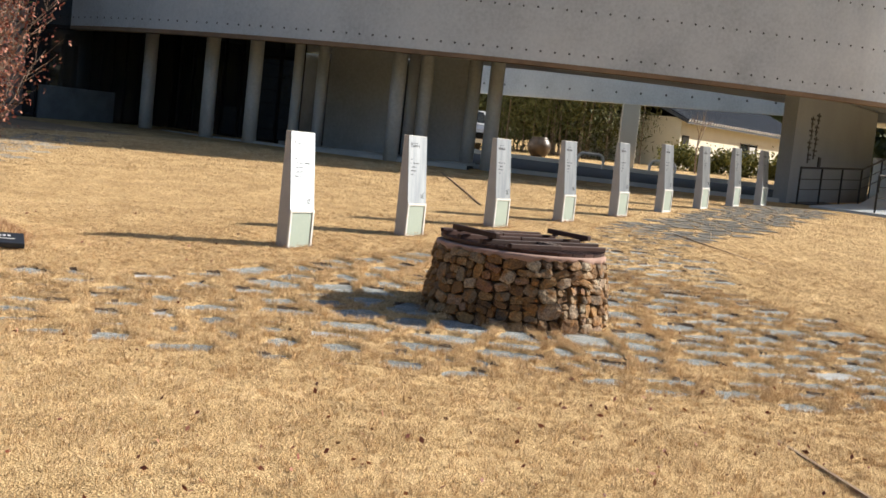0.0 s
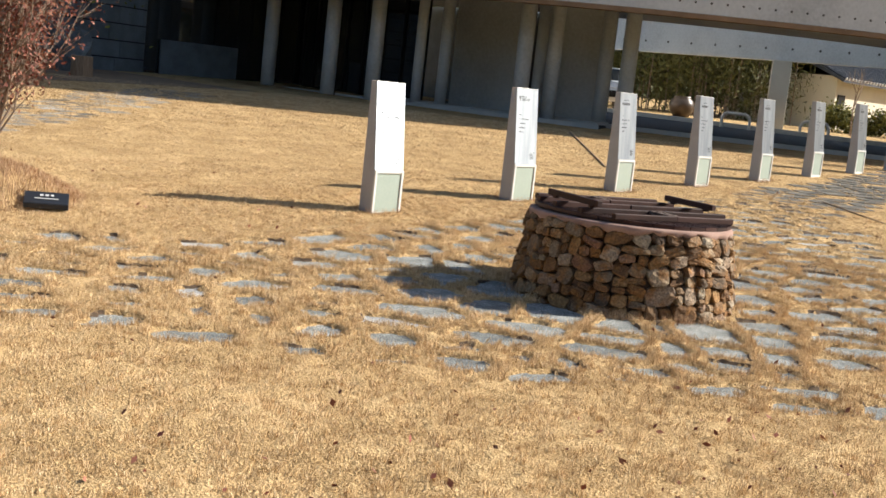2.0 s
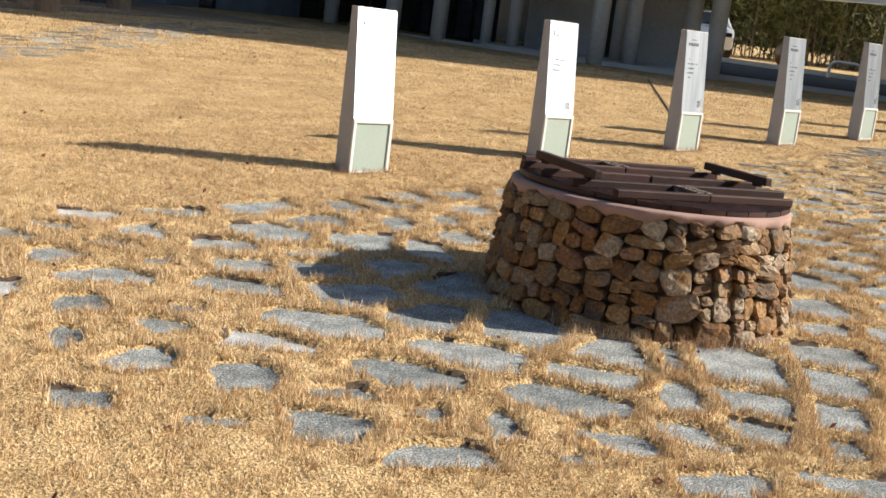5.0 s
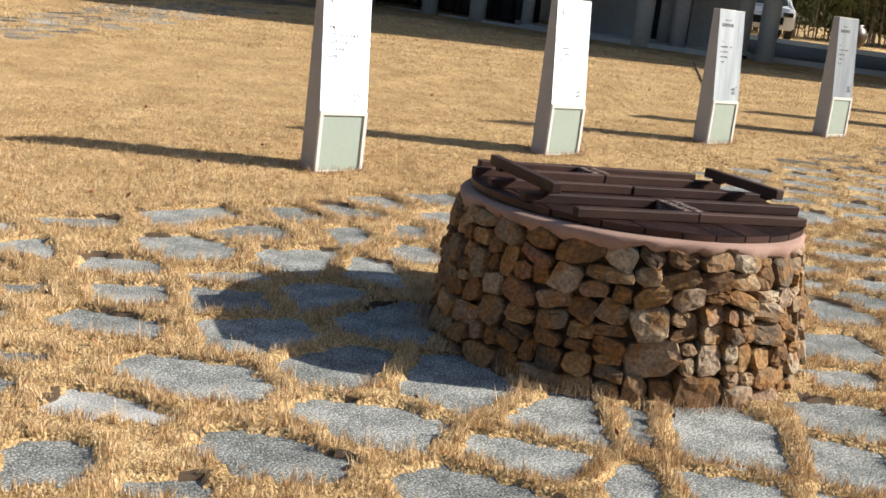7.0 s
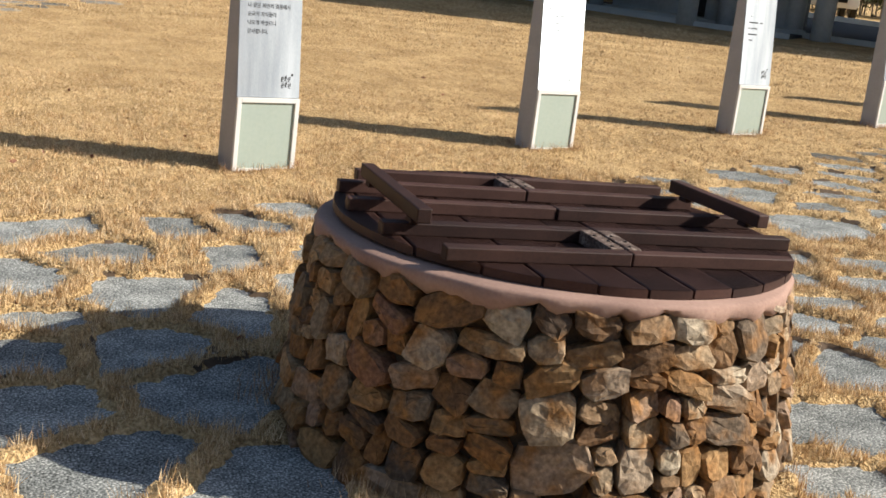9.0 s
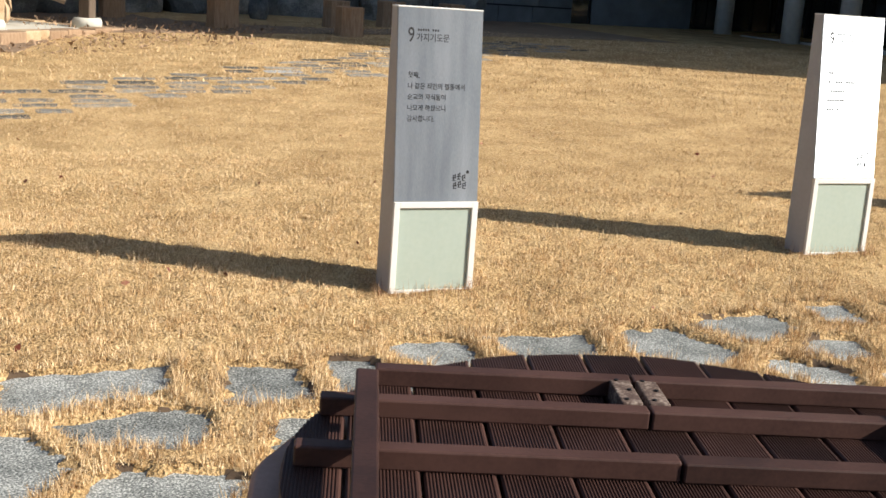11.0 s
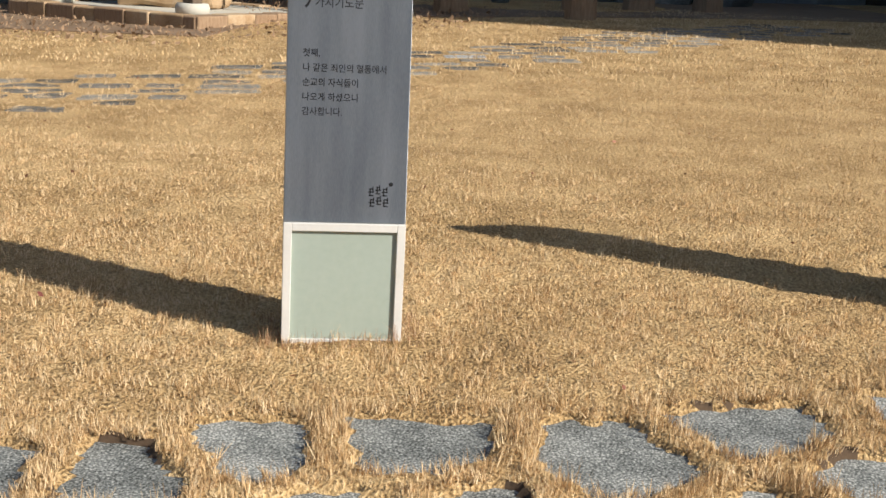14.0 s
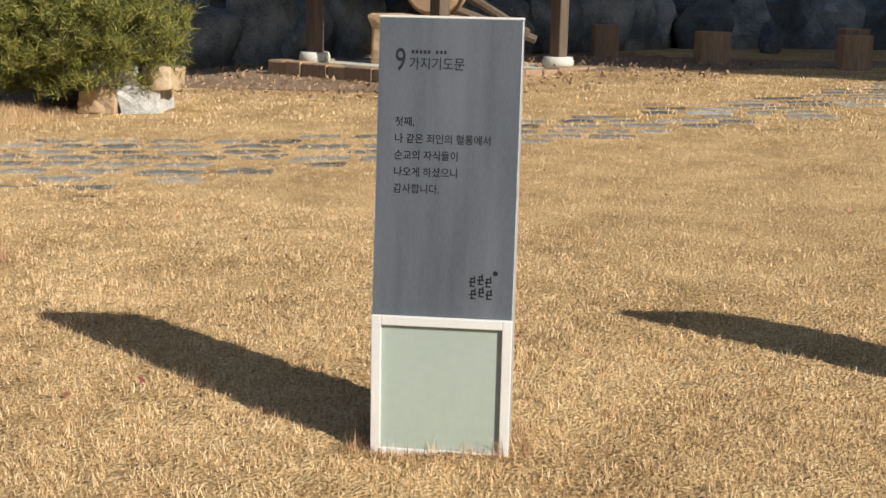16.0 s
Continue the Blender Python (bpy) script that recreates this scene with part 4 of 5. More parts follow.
part("pier", bm, M_PLASTER, wing, "pale square pier")

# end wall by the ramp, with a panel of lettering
# the wall's shade is put into its colour
ramp_wall = straight_wall("wall_ramp", (24.2, 19.7), (31.4, 22.6), 0.35, 0.6, 3.62, M_CONC_SHADED)
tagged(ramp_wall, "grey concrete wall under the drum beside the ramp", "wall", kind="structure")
sign = empty("wall_lettering", pose(24.2, 19.7, 0, 0, 0, math.degrees(math.atan2(2.9, 7.2))), "black brush lettering mounted on the concrete wall", "sign")
rr = random.Random(9)
for col in range(2):
    for row in range(4):
        x, z = 1.15 + col * 0.46 + rr.uniform(-0.05, 0.05), 2.95 - row * 0.30 + 0.12 * col
        bm = bmesh.new()
        box(bm, x, x + 0.34, -0.02, -0.003, z, z + 0.05, bevel=0.006)
        box(bm, x + 0.05, x + 0.30, -0.02, -0.003, z - 0.11, z - 0.07, bevel=0.006)
        u = rr.uniform(0.06, 0.22)
        box(bm, x + u, x + u + 0.055, -0.021, -0.002, z - 0.19, z + 0.09, bevel=0.006)
        part("letter", bm, M_INK, sign)
part("notice", box_bm(2.2, 2.42, -0.03, -0.003, 1.75, 2.05, bevel=0.005), M_INK, sign)


# ---- road, kerbs and what lies beyond ----
def strip(name, a, b, width, material, h0, h1, label, category, n=30):
    """A band over the ground from a to b, with real thickness."""
    a, b = Vector(a), Vector(b)
    d = (b - a).normalized()
    nrm = Vector((-d.y, d.x))
    bm = bmesh.new()
    prev = None
    for i in range(n + 1):
        p = a + (b - a) * (i / n)
        q = p + nrm * width
        row = [bm.verts.new((p.x, p.y, gz(*p) + h0)), bm.verts.new((p.x, p.y, gz(*p) + h1)), bm.verts.new((q.x, q.y, gz(*q) + h1)), bm.verts.new((q.x, q.y, gz(*q) + h0))]
        if prev:
            for k in range(4):
                bm.faces.new((prev[k], row[k], row[(k + 1) % 4], prev[(k + 1) % 4]))
        else:
            bm.faces.new(row)
        prev = row
    bm.faces.new(prev[::-1])
    return tagged(link_mesh(name, bm, material), label, category, kind="structure")


strip("road", (14.6, 27.6), (25.6, 18.9), 11.5, M_ASPHALT, -0.3, 0.03, "dark asphalt yard in the shade under the building", "road")
strip("kerb", (14.4, 27.2), (24.0, 19.75), 0.14, M_KERB, -0.1, 0.10, "pale stone kerb along the lawn", "kerb")
strip("kerb", (24.2, 35.2), (32.2, 22.4), 0.22, M_KERB, -0.1, 0.16, "pale stone kerb along the far side of the yard", "kerb")


def ramp():
    bm = bmesh.new()
    path = [(24.1, 18.9, 0.84), (27.0, 19.6, 0.98), (29.6, 20.7, 1.45), (31.6, 22.0, 1.95), (33.4, 24.0, 2.35)]
    prev = None
    for i, (x, y, z) in enumerate(path):
        w = (1.9, 2.0, 2.0, 2.0, 2.0)[i]
        dx, dy = (0.35, -0.94) if i < 2 else (0.55, -0.83)
        q = (x + dx * w, y + dy * w)
        row = [bm.verts.new((x, y, 0.5)), bm.verts.new((x, y, z)), bm.verts.new((*q, z)), bm.verts.new((*q, 0.5))]
        if prev:
            for k in range(4):
                bm.faces.new((prev[k], row[k], row[(k + 1) % 4], prev[(k + 1) % 4]))
        else:
            bm.faces.new(row)
        prev = row
    bm.faces.new(prev[::-1])
    tagged(link_mesh("ramp", bm, M_CONCRETE), "pale concrete ramp climbing round the building", "ramp", kind="structure")

    def rail(points, label):
        ob = empty("handrail", pose(0, 0, 0), label, "railing", "ramp railings")
        for k, (a, b) in enumerate(zip(points, points[1:])):
            bm = bmesh.new()
            tube(bm, (a[0], a[1], a[2] + 0.88), (b[0], b[1], b[2] + 0.88), 0.028, 0.028)
            part("top_rail", bm, M_BLACK, ob)
            for hh in (0.35, 0.6):
                bm = bmesh.new()
                tube(bm, (a[0], a[1], a[2] + hh), (b[0], b[1], b[2] + hh), 0.012, 0.012, 5)
                part("wire", bm, M_BLACK, ob)
        for a in points:
            bm = bmesh.new()
            tube(bm, (a[0], a[1], a[2] - 0.02), (a[0], a[1], a[2] + 0.88), 0.024, 0.024)
            part("post", bm, M_BLACK, ob)

    def between(a, b, n):
        return [tuple(a[k] + (b[k] - a[k]) * i / n for k in range(3)) for i in range(n)]

    rail(between((23.98, 19.2, 0.84), (27.1, 19.75, 0.98), 3) + between((27.1, 19.75, 0.98), (29.7, 20.75, 1.45), 3) + [(29.7, 20.75, 1.45), (31.5, 22.0, 1.95)], "black metal handrail on the building side of the ramp")
    rail(between((24.75, 17.55, 0.84), (27.7, 17.9, 0.98), 3) + [(27.7, 17.9, 0.98), (30.6, 19.2, 1.45)], "black metal handrail on the lawn side of the ramp")


ramp()


# bent-pipe barriers beyond the yard
def barrier(x, y, turn):
    ob = empty("pipe_barrier", pose(x, y, gz(x, y), 0, 0, turn), "low white bent-pipe barrier beside the yard", "barrier", "pipe barriers")
    bm = bmesh.new()
    pts = [(-0.42, 0), (-0.42, 0.32), (-0.36, 0.44), (-0.26, 0.48), (0.26, 0.48), (0.36, 0.44), (0.42, 0.32), (0.42, 0)]
    for a, b in zip(pts, pts[1:]):
        tube(bm, (a[0], 0, a[1]), (b[0], 0, b[1]), 0.045, 0.045, 8)
    part("pipe", bm, M_WHITE, ob)


barrier(26.9, 30.0, -40)
barrier(29.0, 28.8, -40)


def white_car(x, y, turn):
    car = empty("parked_car", pose(x, y, gz(x, y), 0, 0, turn), "white car parked behind the columns", "car")
    prof = [(-2.1, 0.3), (-2.15, 0.75), (-2.0, 0.95), (-1.2, 1.02), (-0.6, 1.5), (1.2, 1.55), (1.95, 1.05), (2.1, 0.9), (2.1, 0.3)]
    bm = bmesh.new()
    sides = []
    for yy, k in ((-0.85, 1), (0.85, 1)):
        sides.append([bm.verts.new((px, yy * (0.86 if pz > 1.1 else 1), pz)) for px, pz in prof])
    bm.faces.new(sides[0])
    bm.faces.new(sides[1][::-1])
    for i in range(len(prof)):
        j = (i + 1) % len(prof)
        bm.faces.new((sides[0][i], sides[0][j], sides[1][j], sides[1][i]))
    bmesh.ops.bevel(bm, geom=list(bm.edges), offset=0.05, segments=2, affect="EDGES")
    part("body", bm, M_CAR, car)
    part("windscreen", hull_bm([(-1.22, -0.7, 1.06), (-1.22, 0.7, 1.06), (-0.68, -0.62, 1.46), (-0.68, 0.62, 1.46), (-1.0, 0, 1.0)]), M_DARKGLASS, car, "dark windscreen")
    part("grille", box_bm(-2.19, -2.1, -0.5, 0.5, 0.45, 0.68, bevel=0.02), M_BLACK, car, "black grille")
    for sy in (-0.62, 0.62):
        part("headlight", box_bm(-2.18, -2.05, sy - 0.16, sy + 0.16, 0.7, 0.84, bevel=0.03), M_DARKGLASS, car)
        for wx in (-1.35, 1.3):
            bm = lathe_bm([(0.30, -0.1), (0.32, -0.06), (0.32, 0.06), (0.30, 0.1)], 20)
            bmesh.ops.transform(bm, matrix=Matrix.Translation((wx, sy * 1.28, 0.32)) @ Matrix.Rotation(radians(90), 4, "X"), verts=bm.verts)
            part("wheel", bm, M_BLACK, car, "black tyre")


white_car(27.6, 38.2, 62)


# ---- leaves ----
def leaf_cloud(centres, n_each, spread, size, rs, aspect=0.35, droop=0.0, flat=1.0):
    """Two-triangle leaves strewn round each centre."""
    Cn = np.repeat(np.asarray(centres, float), n_each, axis=0)
    n = len(Cn)
    P = Cn + rs.normal(0, 1, (n, 3)) * np.array([spread, spread, spread * flat])
    d = rs.normal(0, 1, (n, 3))
    d[:, 2] -= droop
    d /= np.linalg.norm(d, axis=1)[:, None]
    e = np.cross(d, rs.normal(0, 1, (n, 3)))
    e /= np.linalg.norm(e, axis=1)[:, None]
    L = size * rs.uniform(0.6, 1.4, n)[:, None]
    V = np.stack([P, P + d * L * 0.5 + e * L * aspect * 0.5, P + d * L, P + d * L * 0.5 - e * L * aspect * 0.5], 1)
    return V.reshape(-1, 3), np.arange(4 * n, dtype=np.int32)


def leaves(name, cloud, material, parent=None, label="", kind=""):
    ob = new(name, raw_mesh(name, cloud[0], cloud[1], 4, material))
    ob.parent = parent
    return tagged(ob, label, kind=kind)


# reddish dormant shrub on a rough mound
def red_shrub(x, y):
    rng = random.Random(31)
    z = gz(x, y) + 0.30
    ob = empty("shrub", pose(x, y, z), "many-stemmed bare shrub with a few dry red leaves on a mound", "shrub")
    bm = bmesh.new()
    tips = []
    for k in range(50):
        a, reach = rng.uniform(0, 6.28), rng.uniform(0.15, 0.78)
        p = Vector((rng.uniform(-0.1, 0.1), rng.uniform(-0.1, 0.1), -0.05))
        r = rng.uniform(0.010, 0.02)
        steps = 6
        hgt = rng.uniform(1.5, 2.9) * (1.15 - 0.5 * reach)
        for j in range(steps):
            f = (j + 1) / steps
            q = Vector((math.cos(a) * reach * f ** 1.2 + rng.uniform(-0.05, 0.05), math.sin(a) * reach * f ** 1.2 + rng.uniform(-0.05, 0.05), hgt * f))
            tube(bm, p, q, r, r * 0.78, 5)
            r *= 0.78
            p = q
            if j >= 1:
                for _ in range(3):
                    b = rng.uniform(0, 6.28)
                    ln = rng.uniform(0.15, 0.42)
                    t = q + Vector((math.cos(b) * ln * 0.75, math.sin(b) * ln * 0.75, ln * rng.uniform(0.3, 0.9)))
                    tube(bm, q, t, r * 0.55, 0.002, 4)
                    tips += [t, (q + t) / 2]
                    for _ in range(2):
                        c = t + Vector((rng.uniform(-0.14, 0.14), rng.uniform(-0.14, 0.14), rng.uniform(0.02, 0.16)))
                        tube(bm, (q + t) / 2, c, 0.0025, 0.0012, 3)
                        tips.append(c)
    part("branchwork", bm, M_TWIG, ob, "grey-brown upright stems and twigs")
    cl = leaf_cloud([tuple(t) for t in tips], 4, 0.06, 0.037, np.random.RandomState(3), 0.5, 0.5)
    leaves("foliage", cl, M_REDLEAF, ob, "sparse dry red leaves")
    return ob


red_shrub(2.68, 11.62)


def mound(x, y, rad, h, n, blade, label):
    rs = np.random.RandomState(int(x * 10) % 97)
    bm = lathe_bm([(rad, 0.0), (rad * 0.8, h * 0.35), (rad * 0.5, h * 0.8), (rad * 0.2, h)], 28)
    for v in bm.verts:
        v.co.x += x
        v.co.y += y
        v.co.z += gz(v.co.x, v.co.y) - 0.03
    ob = tagged(link_mesh("mound", bm, M_THATCH, smooth=True), label, "mound", kind="structure")
    a, r = rs.uniform(0, 2 * np.pi, n), rad * 1.05 * np.sqrt(rs.uniform(0, 1, n))
    px, py = x + r * np.cos(a), y + r * np.sin(a)
    pz = ground_z(px, py) + h * np.interp(r / rad, [0, 0.2, 0.5, 0.8, 1, 1.1], [1, 1, 0.8, 0.35, 0, 0]) - 0.04
    hh = blade * rs.uniform(0.4, 0.9, n)
    b, d, lean = rs.uniform(0, 6.28, n), rs.uniform(0, 6.28, n), np.abs(rs.normal(0, 0.35, n))
    w = 0.0026
    V = np.zeros((n, 3, 3))
    V[:, 0] = np.stack([px - w * np.cos(b), py - w * np.sin(b), pz], -1)
    V[:, 1] = np.stack([px + w * np.cos(b), py + w * np.sin(b), pz], -1)
    V[:, 2] = np.stack([px + hh * lean * np.cos(d), py + hh * lean * np.sin(d), pz + hh], -1)
    tagged(new("tall_grass", raw_mesh("tall_grass", V.reshape(-1, 3), np.arange(3 * n, dtype=np.int32), 3, M_RANK)), "longer unmown dry grass on the mound", "grass", kind="stuff")


mound(2.5, 11.75, 1.08, 0.32, 22000, 0.09, "low grassy mound under the shrub")
mound(-1.75, 16.75, 0.95, 0.13, 5000, 0.10, "low grassy mound before the pine")

# small black plaque lying against the mound
plaque = empty("plaque", pose(3.06, 10.92, gz(3.06, 10.92) + 0.045, 0, 0, -12), "small black stone plaque with pale lettering in the grass", "plaque")
part("slab", hull_bm([(-0.17, -0.10, 0), (0.17, -0.10, 0), (0.17, 0.10, 0), (-0.17, 0.10, 0), (-0.17, -0.10, 0.045), (0.17, -0.10, 0.045), (0.17, 0.10, 0.115), (-0.17, 0.10, 0.115)], bevel=0.006), M_PLAQUE, plaque)
bm = bmesh.new()
tilt = math.atan2(0.07, 0.2)
for i in range(3):
    box(bm, -0.05 + i * 0.04, -0.025 + i * 0.04, 0.02, 0.05, 0, 0.001)
box(bm, -0.09, 0.09, -0.03, -0.018, 0, 0.001)
bmesh.ops.transform(bm, matrix=Matrix.Translation((0, 0, 0.083)) @ Matrix.Rotation(tilt, 4, "X"), verts=bm.verts)
part("lettering", bm, M_WHITE, plaque)


# ---- rocks ----
def boulder_bm(sx, sy, sz, rng, cuts=2):
    bm = bmesh.new()
    bmesh.ops.create_icosphere(bm, subdivisions=cuts + 1, radius=0.5)
    off = Vector((rng.uniform(-50, 50), rng.uniform(-50, 50), rng.uniform(-50, 50)))
    planes = [(Vector((rng.uniform(-1, 1), rng.uniform(-1, 1), rng.uniform(-0.6, 1))).normalized(), rng.uniform(0.28, 0.42)) for _ in range(7)]
    for v in bm.verts:
        p = v.co.copy()
        for nrm, d in planes:
            over = p.dot(nrm) - d
            if over > 0:
                p -= nrm * over
        p += p.normalized() * 0.07 * noise.noise(p * 4 + off) + p.normalized() * 0.03 * noise.noise(p * 11 + off)
        v.co = Vector((p.x * sx, p.y * sy, p.z * sz))
    return bm


def boulder(x, y, sx, sy, sz, rng, material, label, group="", z=None, turn=None, cuts=2):
    zz = gz(x, y) if z is None else z
    ob = link_mesh("boulder", boulder_bm(sx, sy, sz, rng, cuts), material)
    ob.matrix_basis = pose(x, y, zz + sz * 0.28, 0, 0, rng.uniform(0, 360) if turn is None else turn)
    return tagged(ob, label, "rock", group)


rng = random.Random(77)
line = [(-6.5, 19.5), (-4.6, 21.3), (-3.2, 22.6), (-1.8, 24.2), (-0.2, 25.8), (1.2, 27.4), (3.0, 28.3), (5.0, 28.8), (7.0, 29.3)]
for (xa, ya), (xb, yb) in zip(line, line[1:]):
    n = 3
    for k in range(n):
        f = (k + rng.uniform(0.2, 0.8)) / n
        x, y = xa + (xb - xa) * f, ya + (yb - ya) * f
        boulder(x, y, rng.uniform(1.0, 1.5), rng.uniform(0.9, 1.2), rng.uniform(1.1, 2.0), rng, M_ROCK, "large grey boulder of the rockery wall", "rockery boulders")
        boulder(x - 0.6, y + 0.9, rng.uniform(1.3, 1.8), rng.uniform(1.0, 1.4), rng.uniform(2.0, 2.9), rng, M_ROCK, "large grey boulder of the rockery wall", "rockery boulders")


# cut stones under the pine
def cut_stone(x, y, z, sx, sy, sz, turn, rng, material):
    bm = box_bm(-sx / 2, sx / 2, -sy / 2, sy / 2, 0, sz, bevel=0.02)
    bmesh.ops.subdivide_edges(bm, edges=bm.edges, cuts=3, use_grid_fill=True)
    off = Vector((rng.uniform(-9, 9), rng.uniform(-9, 9), 0))
    for v in bm.verts:
        v.co += Vector((noise.noise(v.co * 3 + off), noise.noise(v.co * 3.3 - off), noise.noise(v.co * 2.7 + off * 2))) * 0.06 + Vector((noise.noise(v.co * 14 + off), noise.noise(v.co * 15 - off), noise.noise(v.co * 13))) * 0.02
    ob = link_mesh("cut_stone", bm, material)
    ob.matrix_basis = pose(x, y, z, 0, 0, turn)
    return tagged(ob, "rough squared stone of the low planter wall", "stone", "planter stones")


rng = random.Random(15)
bz = gz(-0.7, 17.8)
cut_stone(-0.98, 17.62, bz - 0.04, 0.40, 0.6, 0.27, 24, rng, M_WARMROCK)
cut_stone(-0.60, 17.80, bz - 0.04, 0.42, 0.6, 0.28, 27, rng, M_GRANITE_PALE)
cut_stone(-0.90, 17.68, bz + 0.22, 0.60, 0.6, 0.24, 24, rng, M_GRANITE_PALE)
cut_stone(-0.46, 17.88, bz + 0.23, 0.28, 0.6, 0.22, 26, rng, M_WARMROCK)
cut_stone(-0.72, 17.85, bz + 0.44, 0.30, 0.4, 0.12, 20, rng, M_WARMROCK)
for k in range(4):
    cut_stone(-1.55 - 0.55 * k, 17.85 - 0.12 * k, bz - 0.03, 0.55, 0.6, 0.42, 15, rng, M_ROCK)


def pine_shrub(x, y, z, label, rx=1.25, ry=1.0, rz=0.75, n=800):
    """Low spreading pine: limbs, and needles in upright tufts."""
    rng = random.Random(int(100 * abs(x)))
    ob = empty("pine_shrub", pose(x, y, z), label, "pine")
    bm = bmesh.new()
    tube(bm, (0, 0, -0.4), (0.05, 0, 0.25), 0.09, 0.07, 9)
    tufts = []
    for k in range(n):
        while True:
            p = Vector((rng.uniform(-1, 1), rng.uniform(-1, 1), rng.uniform(-0.75, 1)))
            if 0.35 < p.length < 1.0:
                break
        p = p * rng.uniform(0.9, 1.06)
        tufts.append(Vector((p.x * rx, p.y * ry, p.z * rz + rz * 0.5)))
        if k % 9 == 0:
            tube(bm, (0, 0, 0.2), tufts[-1] * 0.92, 0.022, 0.006, 5)
    part("branchwork", bm, M_BARK, ob)
    rs = np.random.RandomState(7)
    m = 70
    T = np.repeat(np.array([tuple(t) for t in tufts]), m, axis=0)
    d = rs.normal(0, 1, (len(T), 3)) * np.array([1, 1, 0.8]) + np.array([0, 0, 0.7])
    d /= np.linalg.norm(d, axis=1)[:, None]
    L = rs.uniform(0.07, 0.15, len(T))[:, None]
    e = np.cross(d, rs.normal(0, 1, d.shape))
    e /= np.linalg.norm(e, axis=1)[:, None]
    b = T + rs.normal(0, 0.035, T.shape)
    V = np.stack([b - e * 0.0045, b + e * 0.0045, b + d * L], 1)
    me = raw_mesh("needles", V.reshape(-1, 3), np.arange(3 * len(T), dtype=np.int32), 3, M_PINE)
    nd = new("needles", me)
    nd.parent = ob
    nd["label"] = "dense yellow-green needle tufts"


pine_shrub(-1.45, 17.55, gz(-1.45, 17.55) + 0.42, "low spreading yellow-green pine over a stone planter", 1.42, 1.05, 0.78, 900)


# ---- pavilion with a stone mill ----
def pavilion():
    cx, cy = 0.12, 22.55
    zf = gz(cx, cy) + 0.02
    turn = -16
    ob = empty("pavilion", pose(cx, cy, zf, 0, 0, turn), "small open timber pavilion on a stone platform with tiled roof", "pavilion")
    h = 1.55
    rng = random.Random(4)
    part("platform", box_bm(-h + 0.12, h - 0.12, -h + 0.12, h - 0.12, -0.3, 0.065, bevel=0.01), M_PLASTER, ob, "pale earth floor")
    for side in range(4):
        t = -h
        while t < h - 0.1:
            w = min(rng.uniform(0.3, 0.55), h - t)
            bm = box_bm(t + 0.006, t + w - 0.006, -h - rng.uniform(0.0, 0.04), -h + 0.25, -0.3, 0.085 + rng.uniform(-0.015, 0.01), bevel=0.018)
            bmesh.ops.rotate(bm, verts=bm.verts, cent=(0, 0, 0), matrix=Matrix.Rotation(radians(90 * side), 3, "Z"))
            part("edging_stone", bm, M_STUMP if rng.random() < 0.55 else M_WARMROCK, ob)
            t += w
    for sx in (-1, 1):
        for sy in (-1, 1):
            x, y = sx * 1.12, sy * 1.12
            bm = lathe_bm([(0.20, 0.06), (0.205, 0.15), (0.185, 0.20)], 18)
            bmesh.ops.translate(bm, verts=bm.verts, vec=(x, y, 0))
            part("plinth", bm, M_PLASTER, ob, "round pale stone plinth", smooth=True)
            part("post", box_bm(x - 0.085, x + 0.085, y - 0.085, y + 0.085, 0.195, 2.75, bevel=0.015), M_TIMBER, ob, "weathered timber post")
    for s in (-1, 1):
        part("beam", box_bm(-1.4, 1.4, s * 1.12 - 0.08, s * 1.12 + 0.08, 2.60, 2.82, bevel=0.01), M_TIMBER, ob)
        part("beam", box_bm(s * 1.12 - 0.08, s * 1.12 + 0.08, -1.4, 1.4, 2.56, 2.78, bevel=0.01), M_TIMBER, ob)
    bm = bmesh.new()
    e = 2.2
    base = [bm.verts.new((sx * e, sy * e, 2.72)) for sx, sy in ((-1, -1), (1, -1), (1, 1), (-1, 1))]
    low = [bm.verts.new((sx * e, sy * e, 2.62)) for sx, sy in ((-1, -1), (1, -1), (1, 1), (-1, 1))]
    tops = [bm.verts.new((-0.5, 0, 4.0)), bm.verts.new((0.5, 0, 4.0))]
    bm.faces.new((base[0], base[1], tops[1], tops[0]))
    bm.faces.new((base[1], base[2], tops[1]))
    bm.faces.new((base[2], base[3], tops[0], tops[1]))
    bm.faces.new((base[3], base[0], tops[0]))
    bm.faces.new(low)
    for i in range(4):
        bm.faces.new((base[i], base[(i + 1) % 4], low[(i + 1) % 4], low[i]))
    part("roof", bm, M_TILE, ob, "dark tiled roof")
    # mill: a big rough block, a rolling stone on it and its timber arms
    mill = empty("stone_mill", pose(cx - 0.1, cy + 0.15, zf + 0.065, 0, 0, 10), "old brown stone mill with timber arms under the pavilion", "mill")
    bm = box_bm(-0.75, 0.55, -0.5, 0.5, 0, 0.62, bevel=0.06)
    bmesh.ops.subdivide_edges(bm, edges=bm.edges, cuts=3, use_grid_fill=True)
    for v in bm.verts:
        v.co += Vector((noise.noise(v.co * 4), noise.noise(v.co * 4 + Vector((5, 0, 0))), noise.noise(v.co * 4 + Vector((0, 7, 0))))) * 0.07
    part("base_stone", bm, M_WARMROCK, mill, "rough ochre stone block")
    bm = lathe_bm([(0.36, -0.18), (0.4, -0.12), (0.4, 0.12), (0.36, 0.18)], 28)
    bmesh.ops.transform(bm, matrix=Matrix.Translation((0.0, 0.0, 1.0)) @ Matrix.Rotation(radians(80), 4, "X"), verts=bm.verts)
    part("rolling_stone", bm, M_STUMP, mill, "reddish-brown rolling stone")
